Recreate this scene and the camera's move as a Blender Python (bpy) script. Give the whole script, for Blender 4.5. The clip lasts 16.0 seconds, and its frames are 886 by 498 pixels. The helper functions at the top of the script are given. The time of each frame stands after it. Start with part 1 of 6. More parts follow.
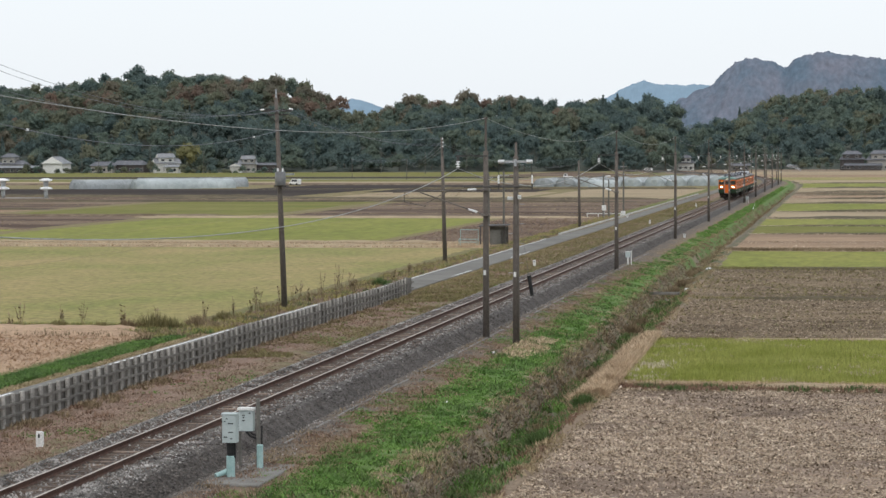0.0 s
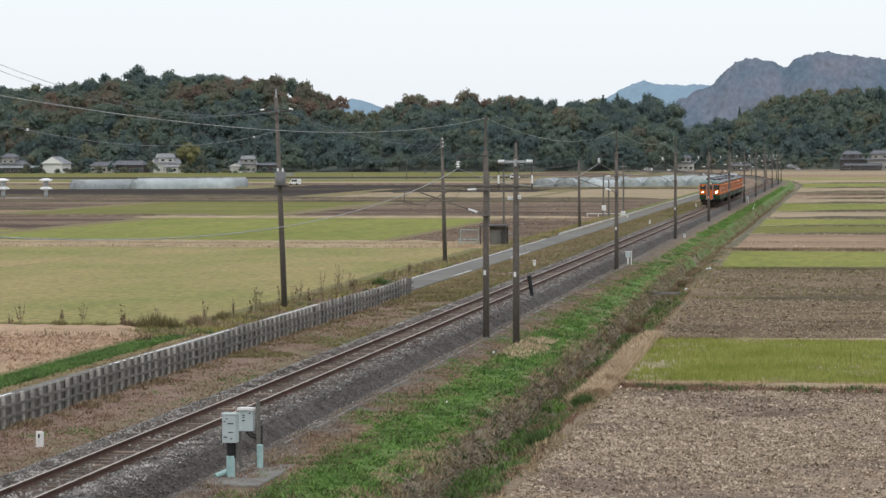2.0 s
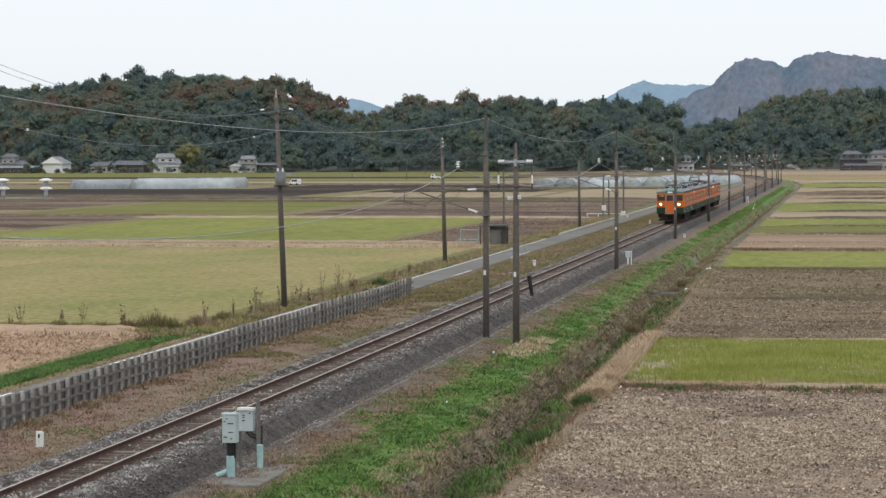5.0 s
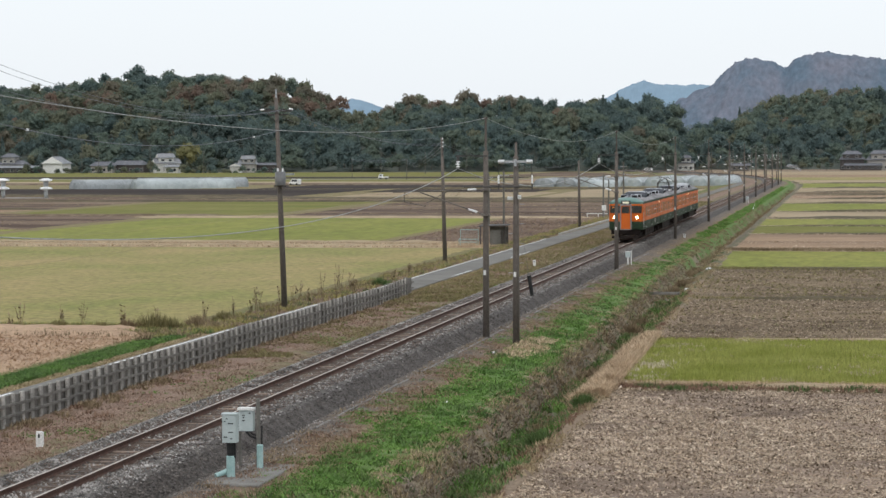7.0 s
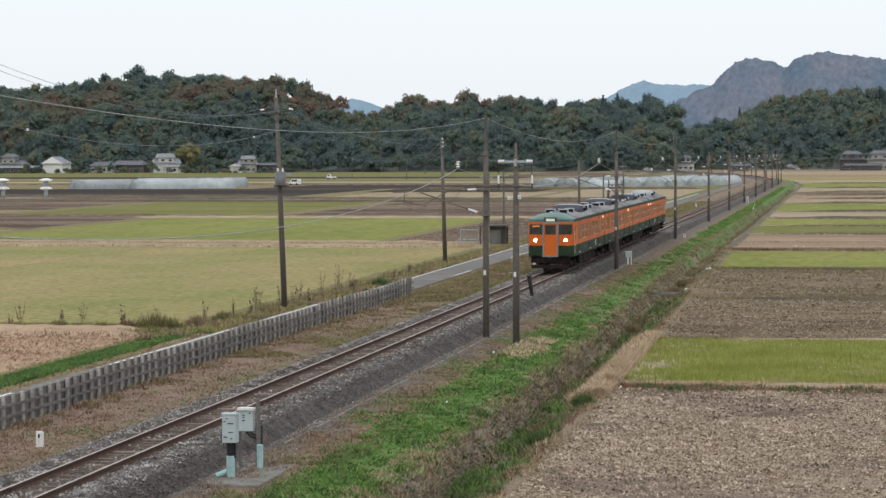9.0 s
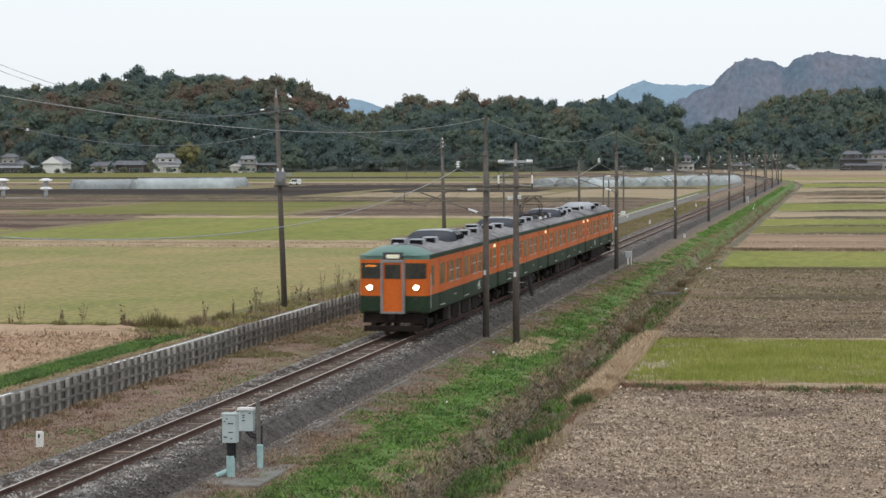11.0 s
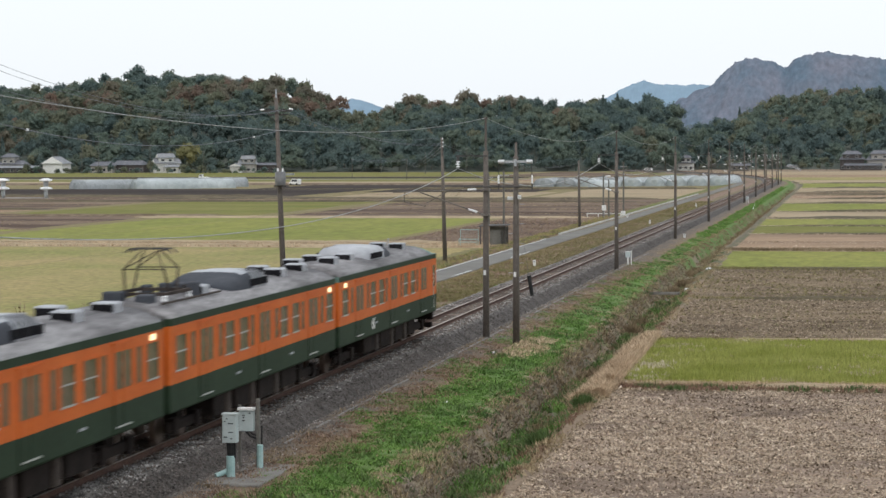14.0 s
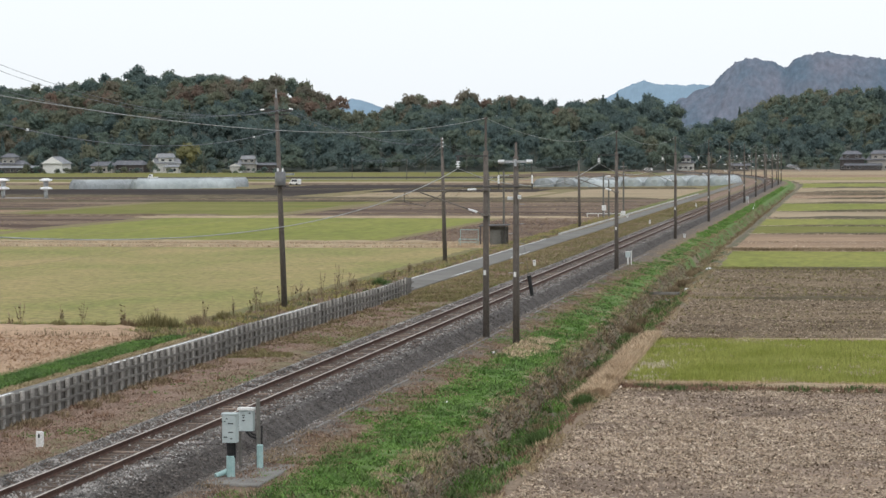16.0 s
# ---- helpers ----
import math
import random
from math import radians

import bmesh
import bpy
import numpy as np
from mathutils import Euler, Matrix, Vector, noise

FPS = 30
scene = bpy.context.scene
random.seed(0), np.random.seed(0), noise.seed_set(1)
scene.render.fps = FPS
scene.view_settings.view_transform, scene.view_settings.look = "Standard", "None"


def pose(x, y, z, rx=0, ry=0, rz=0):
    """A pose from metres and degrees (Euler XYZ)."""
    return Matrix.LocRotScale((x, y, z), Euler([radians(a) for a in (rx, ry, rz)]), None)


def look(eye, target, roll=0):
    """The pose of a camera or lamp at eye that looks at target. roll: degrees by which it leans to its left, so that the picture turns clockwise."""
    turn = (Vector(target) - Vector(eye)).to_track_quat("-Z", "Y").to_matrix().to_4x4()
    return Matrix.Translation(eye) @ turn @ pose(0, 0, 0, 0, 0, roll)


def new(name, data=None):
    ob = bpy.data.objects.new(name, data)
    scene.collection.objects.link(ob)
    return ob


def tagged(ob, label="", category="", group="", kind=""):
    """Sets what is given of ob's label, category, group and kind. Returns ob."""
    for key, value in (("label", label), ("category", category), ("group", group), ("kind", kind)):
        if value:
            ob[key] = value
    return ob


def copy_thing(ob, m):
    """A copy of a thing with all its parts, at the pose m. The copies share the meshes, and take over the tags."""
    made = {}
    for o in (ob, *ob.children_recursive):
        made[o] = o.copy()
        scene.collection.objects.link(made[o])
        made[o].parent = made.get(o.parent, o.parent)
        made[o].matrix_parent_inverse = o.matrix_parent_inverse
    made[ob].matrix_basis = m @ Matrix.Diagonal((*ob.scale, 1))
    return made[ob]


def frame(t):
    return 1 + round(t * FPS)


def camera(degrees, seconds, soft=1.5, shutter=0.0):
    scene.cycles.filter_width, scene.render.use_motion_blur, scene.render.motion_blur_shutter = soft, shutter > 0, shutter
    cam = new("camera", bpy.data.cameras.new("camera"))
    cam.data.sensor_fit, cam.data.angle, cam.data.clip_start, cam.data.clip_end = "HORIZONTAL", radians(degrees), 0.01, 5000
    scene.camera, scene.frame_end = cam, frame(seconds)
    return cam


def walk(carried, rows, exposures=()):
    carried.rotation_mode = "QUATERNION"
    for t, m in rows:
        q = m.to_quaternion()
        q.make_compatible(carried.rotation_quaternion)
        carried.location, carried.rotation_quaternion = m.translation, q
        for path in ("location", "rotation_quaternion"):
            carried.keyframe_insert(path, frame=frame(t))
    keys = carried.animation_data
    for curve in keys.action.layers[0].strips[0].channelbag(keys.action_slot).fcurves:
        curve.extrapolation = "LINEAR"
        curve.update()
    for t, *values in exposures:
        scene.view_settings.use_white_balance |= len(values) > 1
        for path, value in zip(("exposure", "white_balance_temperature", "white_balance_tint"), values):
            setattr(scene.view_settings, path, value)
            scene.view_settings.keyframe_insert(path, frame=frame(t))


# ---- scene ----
# ---------------------------------------------------------------- camera
EYE = Vector((17.911, -55.024, 7.480))
AIM = EYE + 100 * Vector((-0.167145, 0.985101, -0.04049))
cam = camera(21.5, 16.0, soft=1.5, shutter=0.5)
walk(cam, [(0.0, look(EYE, AIM, -0.17)), (16.0, look(EYE, AIM, -0.17))], [(0.0, 0.0), (11.0, 0.0), (12.5, 0.06), (16.0, 0.07)])

# ---------------------------------------------------------------- light: bright overcast afternoon
world = bpy.data.worlds.new("overcast_sky")
scene.world = world
world.use_nodes = True
wn, wl = world.node_tree.nodes, world.node_tree.links
wn.clear()
sky = wn.new("ShaderNodeTexSky")
sky.sky_type = "NISHITA"
sky.sun_disc = False
sky.sun_elevation, sky.sun_rotation = radians(48), radians(200)
sky.air_density, sky.dust_density, sky.ozone_density = 1.0, 4.0, 1.0
bg_sky = wn.new("ShaderNodeBackground")
bg_sky.inputs["Strength"].default_value = 0.03
wl.new(sky.outputs["Color"], bg_sky.inputs["Color"])
bg_cloud = wn.new("ShaderNodeBackground")
bg_cloud.inputs["Color"].default_value = (0.87, 0.915, 0.96, 1)
bg_cloud.inputs["Strength"].default_value = 0.96
wadd = wn.new("ShaderNodeAddShader")
wout = wn.new("ShaderNodeOutputWorld")
wl.new(bg_sky.outputs[0], wadd.inputs[0])
wl.new(bg_cloud.outputs[0], wadd.inputs[1])
wl.new(wadd.outputs[0], wout.inputs["Surface"])

sun_data = bpy.data.lights.new("sun", "SUN")
sun_data.energy, sun_data.angle, sun_data.color = 0.7, radians(30), (1.0, 0.97, 0.92)
sun = new("sun", sun_data)
sun.matrix_world = look((10, -25, 60), (0, 0, 0))


# ---------------------------------------------------------------- materials
def mat(name, c1, c2, scale=3.0, fine=40.0, rough=0.85, bump=0.2, metal=0.0, contrast=0.35, stretch=(1, 1, 1), rnd=0.0, island=0.0, spec=0.3, dist=0.02):
    """Two colours mixed by broad noise, varied by fine noise, with fine relief."""
    m = bpy.data.materials.new(name)
    m.use_nodes = True
    n, l = m.node_tree.nodes, m.node_tree.links
    b = n["Principled BSDF"]
    b.inputs["Roughness"].default_value, b.inputs["Metallic"].default_value = rough, metal
    b.inputs["Specular IOR Level"].default_value = spec
    tc, mp = n.new("ShaderNodeTexCoord"), n.new("ShaderNodeMapping")
    mp.inputs["Scale"].default_value = stretch
    l.new(tc.outputs["Object"], mp.inputs["Vector"])
    a, f = n.new("ShaderNodeTexNoise"), n.new("ShaderNodeTexNoise")
    a.inputs["Scale"].default_value, a.inputs["Detail"].default_value, a.inputs["Roughness"].default_value = scale, 6, 0.62
    f.inputs["Scale"].default_value, f.inputs["Detail"].default_value, f.inputs["Roughness"].default_value = fine, 4, 0.7
    l.new(mp.outputs[0], a.inputs["Vector"])
    l.new(mp.outputs[0], f.inputs["Vector"])
    r = n.new("ShaderNodeValToRGB")
    r.color_ramp.elements[0].position, r.color_ramp.elements[1].position = 0.36, 0.64
    r.color_ramp.elements[0].color, r.color_ramp.elements[1].color = (*c1, 1), (*c2, 1)
    l.new(a.outputs["Fac"], r.inputs["Fac"])
    mr = n.new("ShaderNodeMapRange")
    mr.inputs["From Min"].default_value, mr.inputs["From Max"].default_value = 0.3, 0.7
    mr.inputs["To Min"].default_value, mr.inputs["To Max"].default_value = 1 - contrast, 1 + contrast
    l.new(f.outputs["Fac"], mr.inputs["Value"])
    value = mr.outputs["Result"]
    for amount, node, out in ((rnd, "ShaderNodeObjectInfo", "Random"), (island, "ShaderNodeNewGeometry", "Random Per Island")):
        if amount:
            oi, mr2, mu = n.new(node), n.new("ShaderNodeMapRange"), n.new("ShaderNodeMath")
            mr2.inputs["To Min"].default_value, mr2.inputs["To Max"].default_value = 1 - amount, 1 + amount
            l.new(oi.outputs[out], mr2.inputs["Value"])
            mu.operation = "MULTIPLY"
            l.new(value, mu.inputs[0])
            l.new(mr2.outputs["Result"], mu.inputs[1])
            value = mu.outputs[0]
    mix = n.new("ShaderNodeVectorMath")
    mix.operation = "SCALE"
    l.new(r.outputs["Color"], mix.inputs[0])
    l.new(value, mix.inputs["Scale"])
    l.new(mix.outputs[0], b.inputs["Base Color"])
    if bump:
        bp = n.new("ShaderNodeBump")
        bp.inputs["Strength"].default_value, bp.inputs["Distance"].default_value = bump, dist
        l.new(f.outputs["Fac"], bp.inputs["Height"])
        l.new(bp.outputs[0], b.inputs["Normal"])
    return m


def glow(name, colour, strength):
    m = bpy.data.materials.new(name)
    m.use_nodes = True
    b = m.node_tree.nodes["Principled BSDF"]
    b.inputs["Base Color"].default_value = (*colour, 1)
    b.inputs["Emission Color"].default_value = (*colour, 1)
    b.inputs["Emission Strength"].default_value = strength
    return m


def ground_material():
    """Dry verge, grass bands and ditch, banded along x with ragged borders."""
    m = bpy.data.materials.new("verge_ground")
    m.use_nodes = True
    n, l = m.node_tree.nodes, m.node_tree.links
    b = n["Principled BSDF"]
    b.inputs["Roughness"].default_value, b.inputs["Specular IOR Level"].default_value = 0.95, 0.1
    tc, sp = n.new("ShaderNodeTexCoord"), n.new("ShaderNodeSeparateXYZ")
    l.new(tc.outputs["Object"], sp.inputs[0])
    big, small = n.new("ShaderNodeTexNoise"), n.new("ShaderNodeTexNoise")
    big.inputs["Scale"].default_value, big.inputs["Detail"].default_value, big.inputs["Roughness"].default_value = 0.35, 8, 0.65
    small.inputs["Scale"].default_value, small.inputs["Detail"].default_value, small.inputs["Roughness"].default_value = 9, 5, 0.7
    l.new(tc.outputs["Object"], big.inputs["Vector"])
    l.new(tc.outputs["Object"], small.inputs["Vector"])

    def math(op, a, c):
        k = n.new("ShaderNodeMath")
        k.operation = op
        for s, v in zip(k.inputs, (a, c)):
            if isinstance(v, (int, float)):
                s.default_value = v
            else:
                l.new(v, s)
        return k.outputs[0]

    off = math("MULTIPLY", math("SUBTRACT", big.outputs["Fac"], 0.5), 6.0)
    past = math("MAXIMUM", math("SUBTRACT", sp.outputs["Y"], 560.0), 0.0)
    along = math("ADD", sp.outputs["X"], math("DIVIDE", math("MULTIPLY", past, past), 3000.0))
    fac = math("DIVIDE", math("ADD", math("ADD", along, off), 16.0), 28.0)
    ramp = n.new("ShaderNodeValToRGB")
    stops = [(-15.5, (.20, .17, .09)), (-13.0, (.13, .15, .055)), (-11.3, (.15, .15, .06)), (-10.6, (.20, .16, .10)), (-7.4, (.16, .13, .08)), (-6.2, (.21, .15, .115)),
             (-4.5, (.235, .165, .128)), (-3.0, (.17, .15, .085)), (-2.3, (.17, .14, .11)), (2.0, (.115, .10, .09)), (3.2, (.155, .128, .104)), (4.2, (.20, .15, .095)),
             (4.9, (.115, .185, .058)), (6.2, (.125, .185, .065)), (6.9, (.25, .205, .145)), (7.6, (.17, .145, .115)), (8.3, (.11, .115, .07)), (9.2, (.23, .175, .125)), (10.2, (.23, .175, .125))]
    cr = ramp.color_ramp
    while len(cr.elements) < len(stops):
        cr.elements.new(0.5)
    for e, (x, c) in zip(cr.elements, stops):
        e.position, e.color = (x + 16) / 28, (*c, 1)
    l.new(fac, ramp.inputs["Fac"])
    sc = n.new("ShaderNodeVectorMath")
    sc.operation = "SCALE"
    mr = n.new("ShaderNodeMapRange")
    mr.inputs["From Min"].default_value, mr.inputs["From Max"].default_value = 0.3, 0.7
    mr.inputs["To Min"].default_value, mr.inputs["To Max"].default_value = 0.65, 1.35
    l.new(small.outputs["Fac"], mr.inputs["Value"])
    l.new(ramp.outputs["Color"], sc.inputs[0])
    l.new(mr.outputs["Result"], sc.inputs["Scale"])
    l.new(sc.outputs[0], b.inputs["Base Color"])
    bp = n.new("ShaderNodeBump")
    bp.inputs["Strength"].default_value, bp.inputs["Distance"].default_value = 0.6, 0.08
    l.new(small.outputs["Fac"], bp.inputs["Height"])
    l.new(bp.outputs[0], b.inputs["Normal"])
    return m


M = {}
M["ground"] = ground_material()
M["ballast"] = mat("ballast_gravel", (.06, .053, .048), (.13, .119, .11), 1.6, 9, .95, .5, contrast=.5, dist=.03)
M["ballast_dark"] = mat("darker_slope_gravel", (.038, .032, .029), (.10, .09, .082), 1.8, 12, .95, .8, contrast=.5, dist=.04)
M["track_dirt"] = mat("rusty_track_dirt", (.052, .033, .024), (.125, .088, .066), .9, 14, .95, 1.0, contrast=.5, dist=.05)
M["stone"] = mat("crushed_stone", (.055, .049, .045), (.32, .303, .285), 1.2, 60, .9, .2, contrast=.2, island=.7)
M["stone_dark"] = mat("darker_crushed_stone", (.034, .028, .025), (.135, .12, .108), .8, 60, .9, .2, contrast=.2, island=.6)
M["rust"] = mat("rusty_rail_steel", (.058, .03, .022), (.10, .052, .036), 4, 60, .85, .2)
M["railtop"] = mat("worn_rail_head", (.38, .325, .28), (.50, .44, .39), 2, 30, .5, .05, metal=.5)
M["sleeper"] = mat("stained_sleeper", (.065, .043, .032), (.20, .152, .12), 2.5, 40, .9, .3, rnd=.6)
M["concrete"] = mat("weathered_concrete", (.17, .16, .145), (.25, .24, .22), 1.5, 30, .9, .25, rnd=.2)
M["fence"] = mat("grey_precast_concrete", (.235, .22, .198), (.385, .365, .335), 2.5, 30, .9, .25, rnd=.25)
M["fence_dark"] = mat("dark_grey_concrete", (.125, .115, .10), (.20, .187, .168), 2.5, 30, .9, .25, rnd=.15)
M["pole"] = mat("brown_grey_concrete_pole", (.10, .085, .073), (.15, .132, .118), 1.2, 25, .85, .2, stretch=(1, 1, .25))
M["pole_grey"] = mat("grey_concrete_pole", (.115, .11, .097), (.17, .163, .148), 1.2, 25, .85, .2, stretch=(1, 1, .25))
M["steel"] = mat("galvanised_steel", (.30, .32, .33), (.42, .44, .45), 5, 60, .5, .1, metal=.5)
M["dark_steel"] = mat("dark_steel", (.05, .05, .052), (.09, .085, .08), 5, 60, .6, .1, metal=.4)
M["wire"] = mat("aluminium_wire", (.30, .31, .30), (.38, .39, .38), 1, 10, .5, 0, metal=.3)
M["wire_dark"] = mat("dark_insulated_wire", (.06, .065, .07), (.09, .09, .10), 1, 10, .6, 0)
M["wire_grey"] = mat("weathered_blue_grey_wire", (.16, .175, .20), (.21, .225, .25), 1, 10, .6, 0)
M["weathered_steel"] = mat("brown_weathered_steel", (.11, .098, .086), (.19, .172, .155), 3, 40, .75, .1, metal=.2)
M["unit_grey"] = mat("dull_grey_tank_paint", (.15, .155, .16), (.22, .225, .23), 3, 30, .6, .1, contrast=.2)
M["copper"] = mat("weathered_copper_wire", (.22, .19, .10), (.27, .23, .13), 1, 10, .7, 0)
M["porcelain"] = mat("white_porcelain", (.72, .74, .75), (.8, .8, .8), 4, 20, .3, 0, spec=.5)
M["white"] = mat("weathered_white_paint", (.62, .62, .60), (.78, .78, .77), 6, 40, .6, .1)
M["road"] = mat("worn_asphalt", (.128, .122, .11), (.175, .168, .152), .3, 25, .9, .3, contrast=.18)
M["cabinet"] = mat("pale_blue_grey_paint", (.38, .44, .44), (.46, .52, .52), 3, 40, .5, .1, contrast=.1)
M["teal"] = mat("pale_teal_sleeve", (.27, .42, .41), (.38, .52, .51), 5, 40, .5, .1, contrast=.15)
M["black"] = mat("black_rubber", (.012, .012, .013), (.025, .025, .025), 5, 40, .7, .1)
# fields
M["rice"] = mat("yellowing_rice_stubble", (.300, .232, .10), (.185, .188, .05), .13, 3.5, .95, .5, contrast=.36, stretch=(.6, .35, 1), dist=.08)
M["green_field"] = mat("regrown_rice", (.150, .168, .024), (.215, .212, .042), .10, 1.5, .95, .4, contrast=.26, stretch=(.8, .22, 1), dist=.1)
M["dgreen_field"] = mat("dark_regrown_rice", (.125, .14, .034), (.185, .17, .055), .06, .9, .95, .5, contrast=.3, stretch=(.25, 1, 1), dist=.1, spec=.1)
M["brown_field"] = mat("ploughed_brown_earth", (.072, .047, .036), (.20, .148, .108), .14, 2.0, .95, .6, contrast=.45, stretch=(.16, .6, 1), dist=.1, spec=.1)
M["dark_field"] = mat("dark_ploughed_earth", (.028, .021, .019), (.050, .039, .033), .05, 1.5, .95, .6, contrast=.3, stretch=(.1, 1, 1), dist=.1, spec=.1)
M["tan_field"] = mat("bare_tan_earth", (.32, .225, .15), (.22, .155, .105), .09, 1.6, .95, .6, contrast=.32, stretch=(.12, 1, 1), dist=.1, spec=.1)
M["near_tan"] = mat("bare_reddish_tan_earth", (.42, .295, .195), (.35, .24, .16), .2, 4, .95, .8, contrast=.3, stretch=(.4, 1, 1), dist=.1)
M["pale_field"] = mat("pale_dry_stubble", (.36, .285, .19), (.27, .215, .138), .06, .9, .95, .4, contrast=.32, stretch=(.1, 1, 1), dist=.08, spec=.1)
M["straw_field"] = mat("straw_strewn_earth", (.155, .112, .083), (.275, .205, .152), .22, 6, .95, .9, contrast=.5, stretch=(.5, 1, 1), dist=.07)
M["greybrown_field"] = mat("grey_brown_stubble", (.098, .072, .046), (.205, .156, .102), .2, 3.2, .95, .7, contrast=.42, stretch=(.18, 1, 1), dist=.1, spec=.1)
M["bund"] = mat("dry_grass_bund", (.30, .23, .145), (.39, .31, .20), .3, 9, .95, .8, contrast=.4, dist=.1)
# plants
M["grass"] = mat("fresh_grass", (.085, .172, .042), (.165, .275, .070), .55, 6, .75, 0, island=.2, contrast=.15, spec=.12)
M["grass_dark"] = mat("coarse_green_weeds", (.07, .12, .04), (.11, .16, .055), .6, 20, .7, 0, island=.4, contrast=.1, spec=.2)
M["grass_dry"] = mat("dead_grass", (.45, .335, .225), (.57, .445, .31), .5, 20, .8, 0, island=.3, contrast=.1, spec=.1)
M["red_weeds"] = mat("reddish_brown_weeds", (.19, .115, .08), (.29, .20, .145), .5, 20, .8, 0, island=.3, contrast=.1, spec=.1)
M["grey_weeds"] = mat("grey_brown_dead_weeds", (.19, .155, .12), (.29, .24, .185), .5, 20, .8, 0, island=.3, contrast=.1, spec=.1)
M["grass_brown"] = mat("brown_weeds", (.19, .142, .088), (.29, .225, .145), .5, 20, .8, 0, island=.4, contrast=.1, spec=.1)
M["tan_weeds"] = mat("tan_withered_grass", (.28, .215, .13), (.39, .315, .20), .5, 20, .8, 0, island=.35, contrast=.1, spec=.1)
M["olive_grass"] = mat("olive_dry_grass", (.165, .15, .068), (.25, .22, .11), .4, 20, .8, 0, island=.3, contrast=.1, spec=.1)
M["kerb"] = mat("pale_concrete", (.46, .46, .43), (.60, .60, .57), 1, 20, .85, .2)
M["stubble"] = mat("green_rice_tufts", (.275, .305, .075), (.38, .385, .125), .3, 20, .8, 0, island=.25, contrast=.1, spec=.1)
M["straw"] = mat("chopped_straw", (.42, .332, .245), (.58, .485, .38), 1, 20, .8, 0, island=.35, contrast=.1, spec=.1)
M["pale_straw"] = mat("bleached_straw", (.50, .42, .33), (.62, .54, .44), 1, 20, .8, 0, island=.2, contrast=.1, spec=.1)
M["rice_tuft"] = mat("yellow_rice_stubble_tufts", (.35, .295, .13), (.30, .28, .10), .3, 20, .8, 0, island=.14, contrast=.08, spec=.1)
M["mat_grass"] = mat("matted_pinkish_dead_grass", (.24, .165, .125), (.36, .27, .215), .6, 20, .8, 0, island=.3, contrast=.12, spec=.1)
M["clod"] = mat("earth_clods", (.12, .088, .064), (.215, .168, .125), .5, 20, .95, .2, island=.22, contrast=.1, spec=.05)
# Dark earth tone that carries the shadow on the sides of field banks.
M["shaded_bund"] = mat("shaded_earth_bund", (.075, .062, .038), (.135, .11, .066), .3, 4, .95, .8, contrast=.4, dist=.1)
# Leaf colours are lifted and blued: the haze over the far woods.
def hazed_leaf(name, c1, c2):
    return mat(name, c1, c2, .11, .7, .9, 0, island=.16, contrast=.16, spec=0)


LEAF = [hazed_leaf("dark_evergreen_leaves", (.122, .172, .168), (.155, .200, .182)),
        hazed_leaf("green_leaves", (.150, .200, .172), (.192, .232, .180)),
        hazed_leaf("olive_leaves", (.178, .200, .154), (.225, .232, .160)),
        hazed_leaf("russet_leaves", (.208, .172, .146), (.272, .192, .150)),
        hazed_leaf("yellow_leaves", (.235, .235, .13), (.29, .28, .14)),
        hazed_leaf("brown_olive_leaves", (.188, .186, .152), (.240, .214, .160))]
for m_ in LEAF:
    # light passes through thin leaves
    nd, ln = m_.node_tree.nodes, m_.node_tree.links
    bs, tr, mx_ = nd["Principled BSDF"], nd.new("ShaderNodeBsdfTranslucent"), nd.new("ShaderNodeMixShader")
    ln.new(bs.inputs["Base Color"].links[0].from_socket, tr.inputs["Color"])
    mx_.inputs["Fac"].default_value = .5
    ln.new(bs.outputs[0], mx_.inputs[1])
    ln.new(tr.outputs[0], mx_.inputs[2])
    ln.new(mx_.outputs[0], nd["Material Output"].inputs["Surface"])
M["bark"] = mat("grey_bark", (.09, .075, .06), (.14, .12, .10), 1, 8, .9, .3)
# Floor colour lifted and greyed with the same haze.
M["hill"] = mat("hazed_forest_floor", (.10, .12, .105), (.115, .125, .105), .05, .6, .95, 0, contrast=.2)
# Distance haze is put into both mountain colours as pale blue.
M["mountain"] = mat("hazed_blue_grey_mountain", (.116, .160, .208), (.166, .180, .222), .013, .09, 1, 0, contrast=.20, stretch=(1.6, 1, .5), spec=0)
M["mountain_far"] = mat("hazed_blue_mountain", (.21, .30, .38), (.23, .32, .40), .004, .03, 1, 0, contrast=.06, spec=0)
# buildings
M["plaster"] = mat("cream_plaster", (.30, .29, .27), (.38, .37, .34), 1, 12, .85, .1, contrast=.1)
M["plaster_white"] = mat("white_plaster", (.52, .52, .50), (.60, .60, .57), 1, 12, .85, .1, contrast=.1)
M["timber"] = mat("dark_timber_wall", (.06, .055, .055), (.11, .10, .095), 1, 12, .85, .2)
M["roof"] = mat("grey_roof_tiles", (.085, .09, .105), (.15, .155, .17), .6, 6, .6, .4, contrast=.2)
M["roof_pale"] = mat("pale_roof_tiles", (.17, .178, .19), (.26, .268, .28), .6, 6, .6, .4, contrast=.15)
M["pane"] = mat("dark_window_glass", (.03, .035, .04), (.05, .055, .06), 1, 6, .12, 0, spec=.6)
M["film"] = mat("greenhouse_film", (.27, .31, .31), (.42, .46, .46), .25, 1.2, .35, .1, contrast=.12, spec=.5)
M["film_dark"] = mat("dusty_greenhouse_film", (.20, .22, .225), (.32, .345, .35), .25, 2, .4, .1, contrast=.12, spec=.4)
